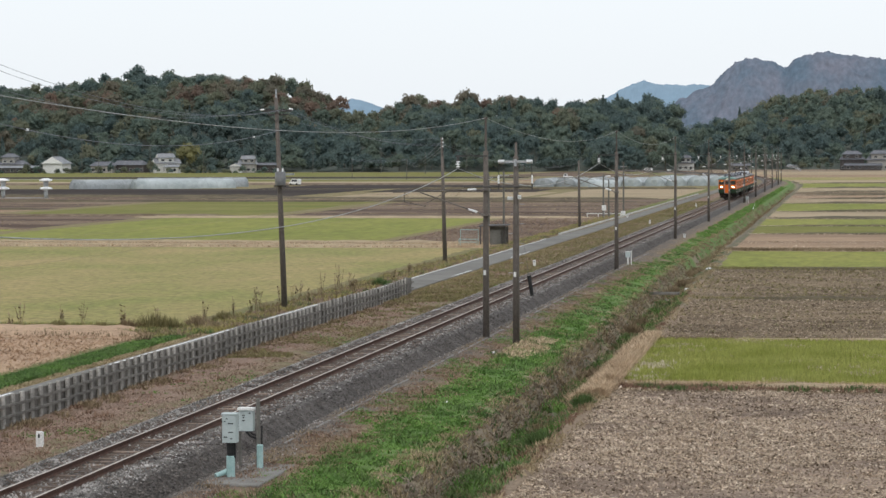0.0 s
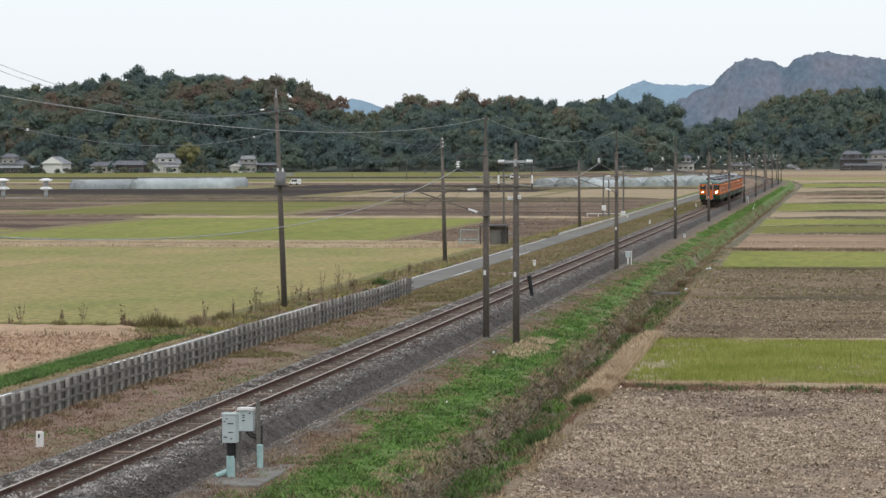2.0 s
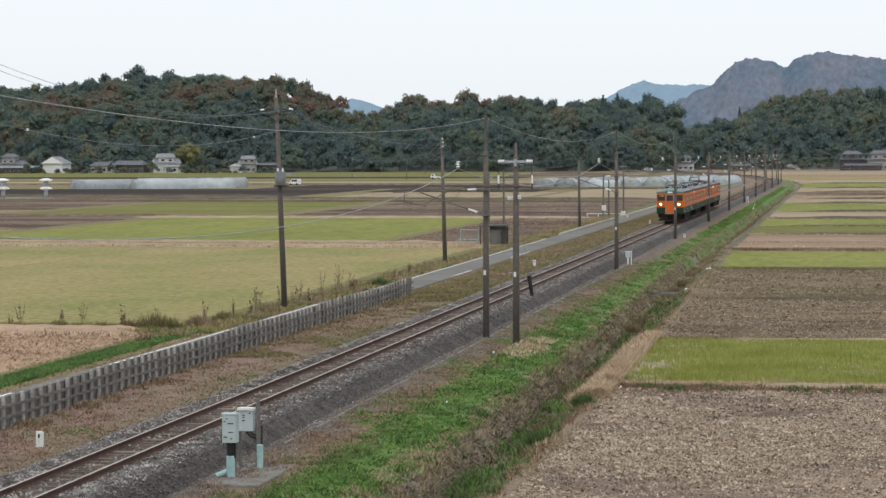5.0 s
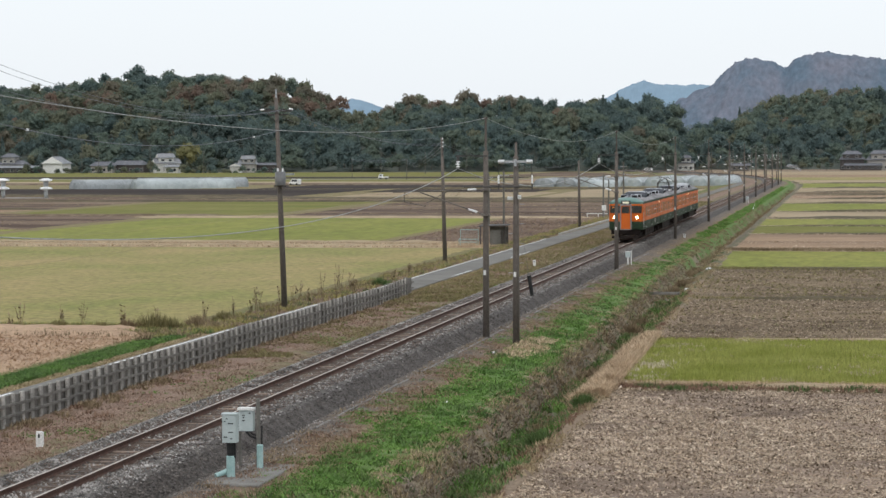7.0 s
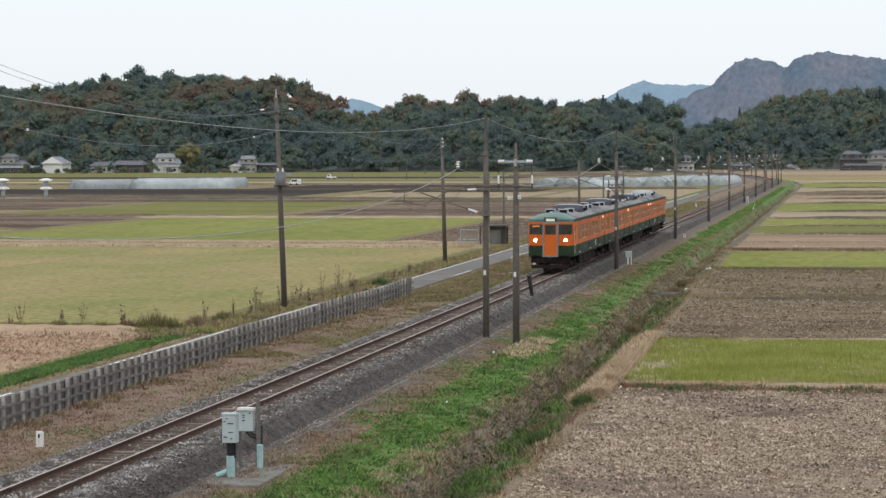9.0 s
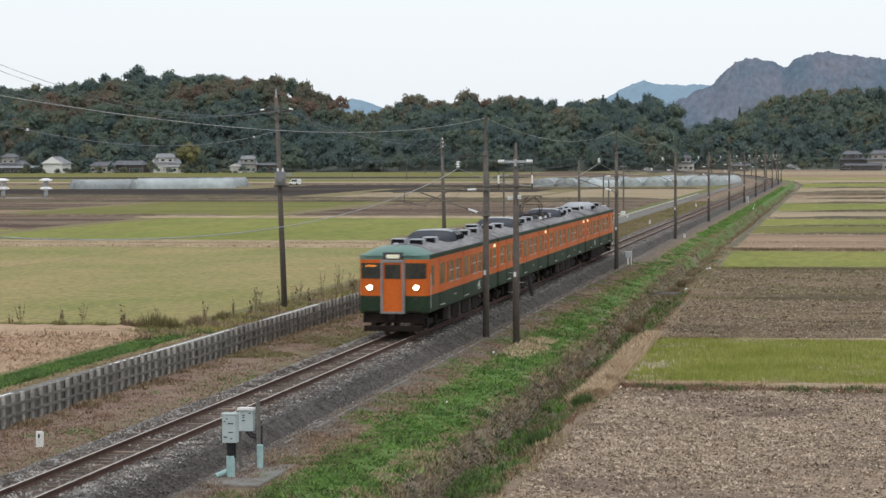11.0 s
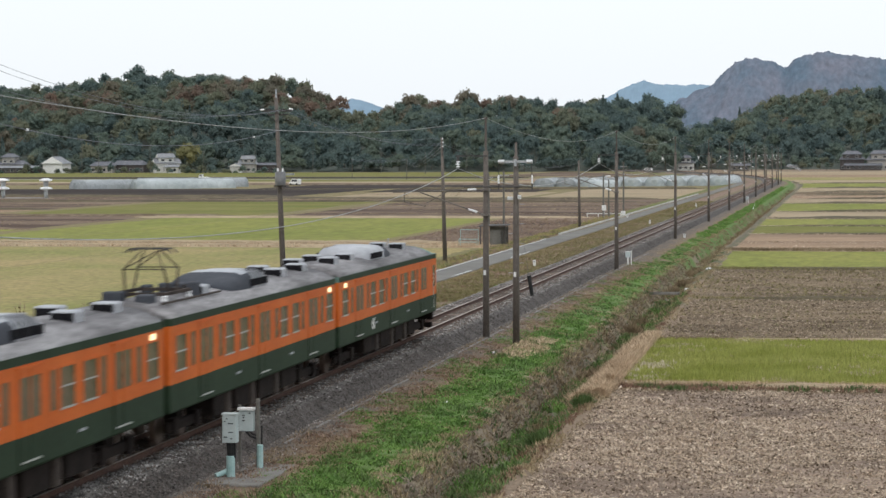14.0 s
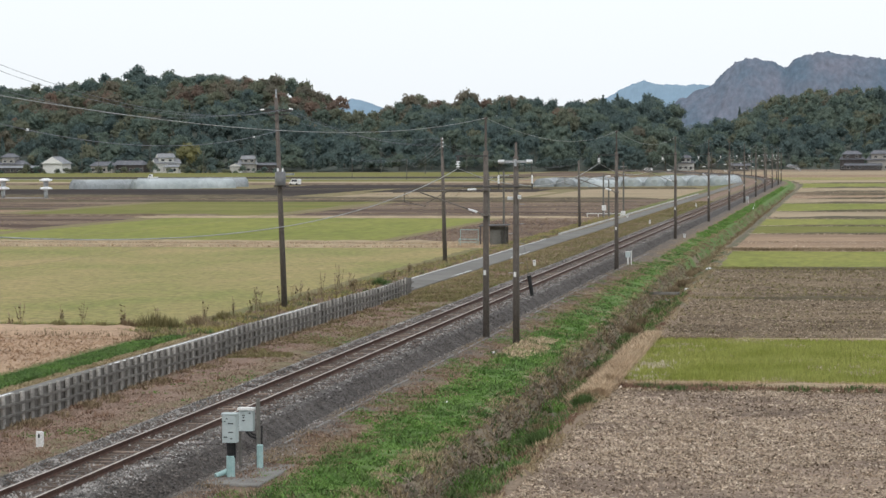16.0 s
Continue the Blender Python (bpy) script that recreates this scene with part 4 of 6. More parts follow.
for xa in (-.85, .45, .85):
    wire((-12.2 + xa, 68.3, 9.95), (-12.2 + xa, 4, 13.2 + .3 * xa), 1.95, .009, "wire_grey", "utility wire along the lane")
    wire((-12.2 + xa, 68.3, 9.9), (-12.56 + .4 * xa, 124, 8.5 - .3 * xa), .7, .009, "wire_grey", "utility wire along the lane")
low = wire((-12.05, 68.3, 8.8), (-12.05, 6, 10.78), 1.75, .013, "wire_grey", "low utility wire with white joints along the lane")
for y, z in ((62.9, 8.41), (28.6, 8.45)):
    part("joint", Shape().box(-12.095, -12.005, y - .06, y + .06, z - .045, z + .045, c=.015), M["porcelain"], low, "small white joint cover")
for z in (8.5, 8.1, 7.8):
    wire((-12.55, 124, z), (-128.7, 735, z - 2.6), 1.6, .022, "wire_grey", "utility wire across the fields")
    wire((-128.7, 735, z - 2.6), (-171, 845, z - 2.8), .5, .03, "wire_grey", "utility wire across the fields")
wire((-12.55, 124, 8.3), (-11.0, 207, 6.4), 1.0, .012, "wire_grey", "utility wire along the lane")

# ---------------------------------------------------------------- fence of precast concrete
fence = thing("fence", (0, 0, 0), "weathered precast concrete lattice fence beside the lane", "fence")
stake = Shape().box(-.045, .045, -.12, .12, 0, 1.03, c=.02).mesh("stake", M["fence"])
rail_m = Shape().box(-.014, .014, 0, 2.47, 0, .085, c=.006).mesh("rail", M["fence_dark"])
# Dark sheet added behind the stakes so the gaps between them read dark.
backing = Shape().box(-.012, .012, 0, 2.48, 0, 1.0).mesh("panel", M["fence_dark"])
k, y = 0, 2.0
while y < 76.3:
    lift = .03 * math.sin(y * .35)
    ob = part("stake", stake, None, fence)
    ob.matrix_basis = pose(-6.6 + random.uniform(-.012, .012), y, -.68 + lift + random.uniform(-.018, .012), random.uniform(-.6, .6), random.uniform(-1.2, 1.2), random.uniform(-2, 2))
    if k % 3 == 0:
        for z in (-.34, -.02):
            ob = part("rail", rail_m, None, fence)
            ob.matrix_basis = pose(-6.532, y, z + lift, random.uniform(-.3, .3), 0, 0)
        ob = part("panel", backing, None, fence)
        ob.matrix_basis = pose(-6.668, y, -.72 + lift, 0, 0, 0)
    y, k = y + .825, k + 1
ob = part("end_post", Shape().box(-6.72, -6.48, 76.5, 76.72, -.8, .42, c=.02), M["fence_dark"], fence)

# ---------------------------------------------------------------- lineside equipment
pad = single("concrete_pad", Shape().box(-.85, .75, -2.6, 1.3, -.25, .03, c=.03), M["concrete"], "worn grey concrete slab under the signal boxes", "slab", (3.25, 2.7, -.60))
post = thing("signal_cabinet", (2.92, 1.45, -.60), "pale grey-green signal cabinet on a sleeved post", "signal cabinet")
part("cabinet", Shape().box(-.18, .18, -.15, .15, .90, 1.60, c=.02), M["cabinet"], post)
part("lid", Shape().box(-.195, .195, -.165, .165, 1.60, 1.63), M["cabinet"], post)
for x, z, w in ((-.06, 1.50, .05), (.04, 1.38, .14), (.04, 1.16, .12), (-.11, 1.43, .04), (-.09, 1.04, .10), (.06, 1.00, .05)):
    part("marking", Shape().box(x - w / 2, x + w / 2, -.156, -.148, z - .012, z + .012), M["black"], post)
part("cable_bundle", Shape().turned(0, 0, [(.09, .50), (.11, .90)], 10).rod((.1, 0, .88), (.1, 0, .5), .04), M["black"], post, "black cable bundle")
part("sleeve", Shape().turned(0, 0, [(.11, 0), (.11, .54), (.10, .56)], 12), M["teal"], post, "pale teal plastic sleeve")
part("spare_sleeve", Shape().rod((-.34, -.18, .06), (-.10, .05, .16), .07, n=10), M["teal"], post, "pale teal sleeve lying on the slab")
post2 = thing("junction_box", (2.95, 3.35, -.60), "white-topped grey junction box on two slim posts", "junction box")
part("box", Shape().box(-.29, .09, -.10, .12, .96, 1.50, c=.02), M["cabinet"], post2, "pale grey box")
part("lid", Shape().box(-.32, .12, -.13, .15, 1.50, 1.56), M["white"], post2, "white lid")
for x, z, w in ((-.16, 1.37, .07), (-.16, 1.31, .05), (-.16, 1.23, .07), (0.0, 1.43, .06)):
    part("marking", Shape().box(x - w / 2, x + w / 2, -.107, -.099, z - .013, z + .013), M["black"], post2)
part("support", Shape().box(.15, .25, -.05, .05, 0, 1.80, c=.02), M["pole_grey"], post2, "slim grey concrete post")
part("support", Shape().box(-.36, -.29, .10, .18, 0, 1.62, c=.01), M["pole_grey"], post2, "slim grey concrete post")
part("sleeve", Shape().turned(.27, -.10, [(.085, 0), (.085, .60), (.07, .62)], 12), M["teal"], post2, "pale teal plastic sleeve")
part("cable", Shape().rod((-.15, 0, .98), (0, -.02, .82), .03).rod((0, -.02, .82), (.2, -.02, .76), .03).rod((-.05, 0, .98), (.05, -.02, .88), .025).rod((.05, -.02, .88), (.2, -.02, .84), .025).rod((.3, -.02, .55), (.3, 0, 1.1), .02), M["black"], post2, "black hanging cables")


def marker(x, y, h, label="small white lineside marker post"):
    z = float(ground_z(x, y))
    s = thing("marker_post", (x, y, z - .03), label, "marker post", "lineside markers")
    part("post", Shape().box(-.10, .10, -.06, .06, 0, h, c=.02), M["white"], s)
    part("band", Shape().box(-.035, .02, -.068, -.058, h * .62, h * .86), M["black"], s)
    return s


marker(-3.75, 6.2, .46)
marker(-3.55, 110.5, .5)
marker(-3.3, 211, .55)
marker(-9.0, 246, .0 + .5)
marker(-3.4, 300, .5)
marker(3.3, 170, .4)
small = thing("signal_cabinet", (2.75, 115, -.62), "small grey lineside cabinet on a white post", "signal cabinet")
part("post", Shape().box(-.05, .05, -.05, .05, 0, .6), M["white"], small)
part("cabinet", Shape().box(-.17, .17, -.12, .12, .55, .95, c=.02), M["cabinet"], small)
part("lid", Shape().box(-.19, .19, -.14, .14, .95, .99), M["white"], small)
part("side_post", Shape().box(.22, .28, -.04, .04, 0, 1.05), M["white"], small)
small2 = copy_thing(small, pose(3.0, 332, -.62))
trough = thing("cable_trough", (0, 0, 0), "line of flat grey concrete cable trough lids", "cable trough", kind="structure")
lid = Shape().box(-.035, .035, 0, .98, 0, .035, c=.01).mesh("lid", M["concrete"])
y = 8.0
while y < 135:
    if random.random() < .8:
        ob = part("lid", lid, None, trough)
        x = 2.72
        ob.matrix_basis = pose(x, y, float(ground_z(x, y)) - .005, random.uniform(-1, 1), 0, random.uniform(-1, 1))
    y += 1.0

# ---------------------------------------------------------------- hut beside the lane
hut = thing("hut", (-15.2, 160.5, -1.16), "small open-sided grey hut with a dark flat roof", "hut")
for x in (.1, 2.4):
    for y in (0, 1.9):
        part("post", Shape().box(x - .05, x + .05, y - .05, y + .05, 0, 1.9), M["timber"], hut)
part("wall", Shape().box(.7, 2.35, 1.85, 1.92, 0, 1.85), M["fence_dark"], hut)
part("wall", Shape().box(1.0, 1.95, .2, .28, 0, 1.55), M["pole_grey"], hut)
part("roof", Shape().loft([[(-.15, -.2, 1.88), (2.65, -.2, 1.95), (2.65, -.2, 2.03), (-.15, -.2, 1.96)], [(-.15, 2.1, 1.95), (2.65, 2.1, 2.02), (2.65, 2.1, 2.1), (-.15, 2.1, 2.03)]]), M["timber"], hut)
rack = thing("metal_rack", (-17.1, 160.2, -1.16), "pale teal pipe rack with mesh beside the hut", "rack")
for x in (0, 1.7):
    for y in (0, 1.0):
        part("leg", Shape().rod((x, y, 0), (x, y, .75 if y == 0 else 1.6), .03, n=6), M["teal"], rack)
part("rail", Shape().rod((0, 0, .72), (1.7, 0, .72), .03, n=6).rod((0, 0, .45), (1.7, 0, .45), .03, n=6).rod((0, 1, 1.58), (1.7, 1, 1.58), .03, n=6).rod((0, 0, .72), (0, 1, .72), .03, n=6).rod((1.7, 0, .72), (1.7, 1, .72), .03, n=6), M["teal"], rack)
mesh_s = Shape()
for k in range(12):
    mesh_s.rod((k * .155, 1, .1), (k * .155, 1, 1.58), .012, n=4)
part("mesh", mesh_s, M["steel"], rack)

# ---------------------------------------------------------------- greenhouses
def greenhouse(x, y, length, width, h, rz, m, label):
    g = thing("greenhouse", (x, y, -1.18), label, "greenhouse", "greenhouses", rz=rz)
    n = max(6, int(length / 2.5))
    rows = []
    for k in range(n + 1):
        yy = length * k / n
        hh = h * (1 - .03 * (k % 2))
        rows.append([(width / 2 * math.cos(math.pi * i / 12) * (1.0 if i not in (0, 12) else 1), yy, hh * max(0, math.sin(math.pi * i / 12)) ** .75) for i in range(13)])
    part("cover", Shape().loft(rows, closed=False), M[m], g, smooth=True)
    for k in range(n + 1):
        yy = length * k / n
        s = Shape()
        pts = [(width / 2 * 1.01 * math.cos(math.pi * i / 12), yy, 1.015 * h * max(0, math.sin(math.pi * i / 12)) ** .75) for i in range(13)]
        for a, b_ in zip(pts, pts[1:]):
            s.rod(a, b_, .03, n=4)
        part("hoop", s, M["steel"], g)
    part("door", Shape().box(-.7, .7, -.06, -.01, 0, 1.7), M[m], g)
    return g


greenhouse(-174.5, 517, 33, 6.5, 2.5, -46, "film_dark", "long greenhouse covered in grey plastic film")
greenhouse(-160, 522, 27, 6.5, 2.5, -50, "film", "long greenhouse covered in pale plastic film")
greenhouse(-167, 548, 30, 6, 2.6, -56, "film_dark", "long greenhouse covered in grey plastic film")
for k in range(5):
    greenhouse(-59 + 5.6 * k, 556 + 2 * k, 30, 5.3, 2.3 + .1 * (k % 2), -3, "film_dark" if k in (0, 1, 3) else "film", "round-roofed greenhouse covered in plastic film")
for k in range(4):
    greenhouse(-30.5 + 5.4 * k, 566 + 4 * k, 46, 5.3, 2.6, -2.5, "film", "round-roofed greenhouse of pale plastic film")
greenhouse(-45, 538, 8, 5, 2.0, -80, "film", "small greenhouse of pale plastic film")


# ---------------------------------------------------------------- houses
def roof_shape(w, d, z, rise, over, hip):
    a, b_ = w / 2 + over, d / 2 + over
    r = a - hip
    t = .18
    s = Shape()
    s.add([(-a, -b_, z), (a, -b_, z), (a, b_, z), (-a, b_, z), (-r, 0, z + rise), (r, 0, z + rise)], [(0, 1, 5, 4), (1, 2, 5), (2, 3, 4, 5), (3, 0, 4), (3, 2, 1, 0)])
    if hip < .5:
        s.s[1] = s.s[3] = 1
    s.box(-a, a, -b_, b_, z - t, z - .005)
    s.rod((-r, 0, z + rise + .05), (r, 0, z + rise + .05), .16, n=6)
    return s


def house(x, y, w, d, h, rise, walls, roof, label, upper=None, rz=0, hip=2.0):
    b = thing("house", (x, y, -1.2), label, "house", "houses at the foot of the hill", rz=rz)
    part("wall", Shape().box(-w / 2, w / 2, -d / 2, d / 2, 0, h), M[walls], b)
    part("roof", roof_shape(w, d, h + .18, rise, .7, hip), [M[roof], M[walls]], b)
    n = max(2, int(w / 2.6))
    for k in range(n):
        cx = -w / 2 + w * (k + .5) / n
        win = part("window", Shape().box(cx - .75, cx + .75, -d / 2 - .05, -d / 2 + .05, .9, 2.2), M["alu"], b)
        part("pane", Shape().box(cx - .68, cx + .68, -d / 2 - .065, -d / 2 - .04, .97, 2.13), M["pane"], win)
    if upper:
        uw, ud, uh, ux = upper
        part("upper_wall", Shape().box(ux - uw / 2, ux + uw / 2, -ud / 2, ud / 2, h, h + uh), M[walls], b)
        ur = part("upper_roof", roof_shape(uw, ud, h + uh + .18, rise * .85, .7, hip), [M[roof], M[walls]], b)
        ur.location.x = ux
        for k in (-1, 1):
            cx = ux + k * uw / 4
            win = part("window", Shape().box(cx - .8, cx + .8, -ud / 2 - .05, -ud / 2 + .05, h + 1.1, h + 2.2), M["alu"], b)
            part("pane", Shape().box(cx - .72, cx + .72, -ud / 2 - .065, -ud / 2 - .04, h + 1.18, h + 2.12), M["pane"], win)
    return b


house(-386, 1052, 13, 9, 4.2, 2.0, "plaster", "roof", "two-storey cream house with dark grey tiled roofs", (6.5, 7, 3.6, -1.5))
house(-378, 1038, 20, 5, 2.6, .9, "timber", "roof_pale", "long low shed with a pale roof", None, 0, .3)
house(-361.5, 1046, 13, 10, 4.6, 3.3, "white", "roof_pale", "white gabled barn beside trees", None, 90, .2)
house(-342, 1060, 11, 8, 3.4, 1.9, "plaster", "roof", "low house with a grey tiled roof")
house(-330, 1066, 16, 8, 3.8, 2.0, "timber", "roof", "low dark house with a grey tiled roof")
house(-308, 1054, 12, 9, 4.6, 2.2, "plaster_white", "roof_pale", "two-storey white house with pale grey tiled roofs", (7.5, 7, 2.8, -.5), 25, .3)
house(-302, 1044, 7, 5, 2.8, 1.2, "plaster_white", "roof_pale", "small white outbuilding with a pale roof")
house(-267, 1054, 8, 7, 4.2, 1.8, "plaster", "roof_pale", "two-storey cream house with pale grey roofs", (6, 6, 2.4, .3), 20, .3)
house(-262, 1060, 16, 5, 3.6, 1.0, "timber", "roof", "long dark shed with a grey roof", None, 0, .3)
house(-270, 1044, 6, 5, 3.0, 1.4, "plaster_white", "roof_pale", "small white gabled outbuilding", None, 90, .2)
house(24.5, 1150, 12, 8, 5.4, 1.9, "timber", "roof", "dark timber farmhouse with a grey tiled roof", (9, 7, 2.6, 0))
house(37.5, 1150, 11, 8, 5.2, 2.0, "plaster", "roof", "two-storey white and grey farmhouse with a tiled roof", (9, 7, 3.0, 1))
house(30, 1142, 18, 4, 2.4, .8, "timber", "roof", "low open farm shed", None, 0, .3)
house(-59, 1140, 8, 6, 3.8, 1.6, "plaster_white", "roof", "small white house among trees", (5, 5, 2.6, 0))
house(-30, 1100, 9, 5, 2.6, .9, "fence_dark", "roof", "low grey shed by the line", None, 0, .3)


# ---------------------------------------------------------------- vehicles
def vehicle(name, label, at, rz, van, m="white", length=4.0, truck=False):
    v = thing(name, at, label, name.replace("_", " "), rz=rz)
    h, L = (1.85 if van else 1.45), length / 2
    prof = [(-L, .35), (L, .35), (L, .85), (L * .72, .95), (L * .45, h), (-L * .75, h), (-L * (.98 if van else .8), h * .95 if van else 1.0), (-L, .9)]
    if truck:
        h = 1.75
        prof = [(-L, .4), (L, .4), (L, .95), (L * .92, 1.05), (L * .72, h), (L * .2, h), (L * .16, .9), (-L, .9)]
    part("body", Shape().loft([[(x, -.75, z) for x, z in prof], [(x, .75, z) for x, z in prof]]), M[m], v, smooth=False)
    for sy in (-1, 1):
        a, b_ = sorted((sy * .745, sy * .76))
        s = Shape()
        if truck:
            s.box(L * .28, L * .70, a, b_, h * .62, h * .9)
        else:
            s.box(-L * .7, -L * .08, a, b_, h * .58, h * .88).box(-L * .02, L * .42, a, b_, h * .58, h * .88)
        part("side_window", s, M["pane"], v)
        for x in (-L * .62, L * .62):
            part("wheel", Shape().rod((x, sy * .58, .31), (x, sy * .77, .31), .31, n=14), M["black"], v)
    lo, hi = (.93, .76) if truck else (.735, .49)
    part("windscreen", Shape().loft([[(L * (lo - d), -.66, 1.06 if truck else .98), (L * (lo - d), .66, 1.06 if truck else .98), (L * (hi - d), .6, h * .94), (L * (hi - d), -.6, h * .94)] for d in (0, .035)]), M["pane"], v)
    return v


moving_car = vehicle("light_truck", "small white light truck driving along the far field road", (-60, 740, -1.0), 180, False, length=3.3, truck=True)
vehicle("van", "white van parked before the woods", (-72, 1058, -1.1), 180, True, length=4.6)
vehicle("van", "white van parked beside the greenhouses", (-15, 640, -1.1), 190, True, length=4.2)
vehicle("light_truck", "small white farm vehicle standing in the fields", (-134, 590, -1.16), 160, True, length=3.2)
far_road = Shape()
far_road.loft([[(x, 736.5, -1.12), (x, 737, -1.02), (x, 743, -1.02), (x, 743.5, -1.12)] for x in np.linspace(-420, -6, 40)], closed=False, caps=False)
single("road", far_road, M["concrete"], "pale straight field road in the distance", "road", kind="structure")

# ---------------------------------------------------------------- woods and hills
rng = np.random.default_rng(7)


tt = (1 + 5 ** .5) / 2
CORE = np.array([[-1, tt, 0], [1, tt, 0], [-1, -tt, 0], [1, -tt, 0], [0, -1, tt], [0, 1, tt], [0, -1, -tt], [0, 1, -tt], [tt, 0, -1], [tt, 0, 1], [-tt, 0, -1], [-tt, 0, 1]]) / (1 + tt * tt) ** .5
CORE_F = np.array([[0, 11, 5], [0, 5, 1], [1, 5, 9], [5, 11, 4], [4, 9, 5], [3, 9, 4], [3, 4, 2], [2, 4, 11], [9, 8, 1], [3, 8, 9], [0, 1, 7], [0, 10, 11]])


CORE_ALL = [(0, 11, 5), (0, 5, 1), (0, 1, 7), (0, 7, 10), (0, 10, 11), (1, 5, 9), (5, 11, 4), (11, 10, 2), (10, 7, 6), (7, 1, 8), (3, 9, 4), (3, 4, 2), (3, 2, 6), (3, 6, 8), (3, 8, 9), (4, 9, 5), (2, 4, 11), (6, 2, 10), (8, 6, 7), (9, 8, 1)]


def crown(n, r, h, blobs, core=.72, size=1.0):
    """Leaf clusters as small triangles on many rounded masses set over an egg-shaped crown of radius r and height h."""
    out = []
    per = n // blobs
    for b in range(blobs):
        a = 2.4 * b + rng.uniform(-.5, .5)
        e = 1 - 1.35 * (b + .5) / blobs
        q = math.sqrt(max(.05, 1 - e * e)) * rng.uniform(.35, .82)
        c = np.array([math.cos(a) * q * r, math.sin(a) * q * r, h * (.56 + .27 * e + rng.uniform(-.07, .09))])
        br = r * rng.uniform(.26, .50)
        d = rng.normal(size=(per, 3))
        d[:, 2] += .35
        d /= np.linalg.norm(d, axis=1)[:, None]
        p = c + d * br * rng.uniform(.78, 1.16, (per, 1)) * np.array([1, 1, .92])
        t = np.cross(d + .9 * rng.normal(size=(per, 3)), rng.normal(size=(per, 3)))
        t /= np.linalg.norm(t, axis=1)[:, None] + 1e-9
        u = np.cross(d + .7 * rng.normal(size=(per, 3)), t)
        u /= np.linalg.norm(u, axis=1)[:, None] + 1e-9
        s = size * rng.uniform(.26, .62, (per, 1))
        out.append(np.stack([p + t * s, p - .5 * t * s + .87 * u * s, p - .5 * t * s - .87 * u * s], 1))
        if core:
            out.append((c + CORE * br * core * rng.uniform(.85, 1.1, (12, 1)))[CORE_F])
    return np.concatenate(out)


def conifer(n, r, h):
    z = rng.uniform(.12, 1, n) ** .8
    a = rng.uniform(0, 6.283, n)
    rad = r * (1.02 - z) * rng.uniform(.75, 1.1, n)
    p = np.stack([np.cos(a) * rad, np.sin(a) * rad, z * h], 1)
    d = np.stack([np.cos(a), np.sin(a), np.full(n, .5)], 1) + .4 * rng.normal(size=(n, 3))
    t = np.cross(d, rng.normal(size=(n, 3)))
    t /= np.linalg.norm(t, axis=1)[:, None]
    u = np.cross(d, t)
    u /= np.linalg.norm(u, axis=1)[:, None]
    s = r * rng.uniform(.14, .30, (n, 1))
    return np.stack([p + t * s, p - .5 * t * s + .87 * u * s, p - .5 * t * s - .87 * u * s], 1)


TREES = [crown(532, 5.6, 12.5, 14, .74, 1.2) for _ in range(6)] + [crown(350, 4.4, 11.5, 10, .74, 1.2) for _ in range(3)] + [conifer(260, 2.6, 13)]
BARE = crown(240, 4.0, 13.5, 12, 0, .8)


def woods(name, spots, label):
    """spots: x, y, z, scale, species. All trees of one wood in one mesh."""
    tris, slots = [], []
    trunks = Shape()
    for x, y, z, s, sp in spots:
        t = TREES[int(rng.integers(0, 9))] if sp or rng.random() < .88 else TREES[9]
        if rng.random() < .006 or s > 1.4:
            t = BARE
        a = rng.uniform(0, 6.283)
        c, sn = math.cos(a), math.sin(a)
        rot = np.array([[c, sn, 0], [-sn, c, 0], [0, 0, 1]])
        tris.append((t @ rot) * np.array([s, s, s * rng.uniform(.85, 1.2)]) + np.array([x, y, z]))
        slots.append(np.full(len(t), sp))
    for x, y, z, s, sp in spots[::6]:
        trunks.rod((x, y, z - .5), (x, y, z + 7 * s), .25 * s, .12 * s, n=5)
    v = np.concatenate(tris).reshape(-1, 3)
    f = np.arange(len(v)).reshape(-1, 3)
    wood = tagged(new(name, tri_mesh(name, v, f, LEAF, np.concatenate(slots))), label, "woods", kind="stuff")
    part("trunks", trunks, M["bark"], wood)
    return wood


# patches of turning leaves: middle x, height, reach along x, reach in height, strength
PATCH = [(-411, 20, 30, 16, .45), (-384, 35, 16, 6, .28), (-317, 44, 24, 8, .40), (-340, 38, 20, 7, .25), (-268, 37, 22, 8, .42), (-229, 24, 18, 7, .34), (-127, 27, 12, 6, .40), (-166, 35, 12, 5, .34),
         (-205, 30, 20, 6, .22), (-330, 22, 26, 9, .18), (4, 38, 22, 10, .26), (-35, 27, 20, 10, .14), (-290, 12, 70, 9, -.22), (-180, 12, 70, 9, -.16), (-90, 20, 14, 12, -.18)]


def species(x, y, z=0.0):
    """Evergreen, green, olive and brown trees, with patches of turning leaves."""
    u = .36 + .16 * math.sin(x * .031 + 1.3) * math.cos(y * .043 + x * .017) + .08 * math.sin(x * .13 + y * .09) + rng.normal(0, .15)
    for px, pz, wx, wz, k in PATCH:
        u += k * math.exp(-((x - px) / wx) ** 2 - ((z + 7 - pz) / wz) ** 2)
    return 0 if u < .33 else 1 if u < .56 else 2 if u < .70 else 5 if u < .86 else 3


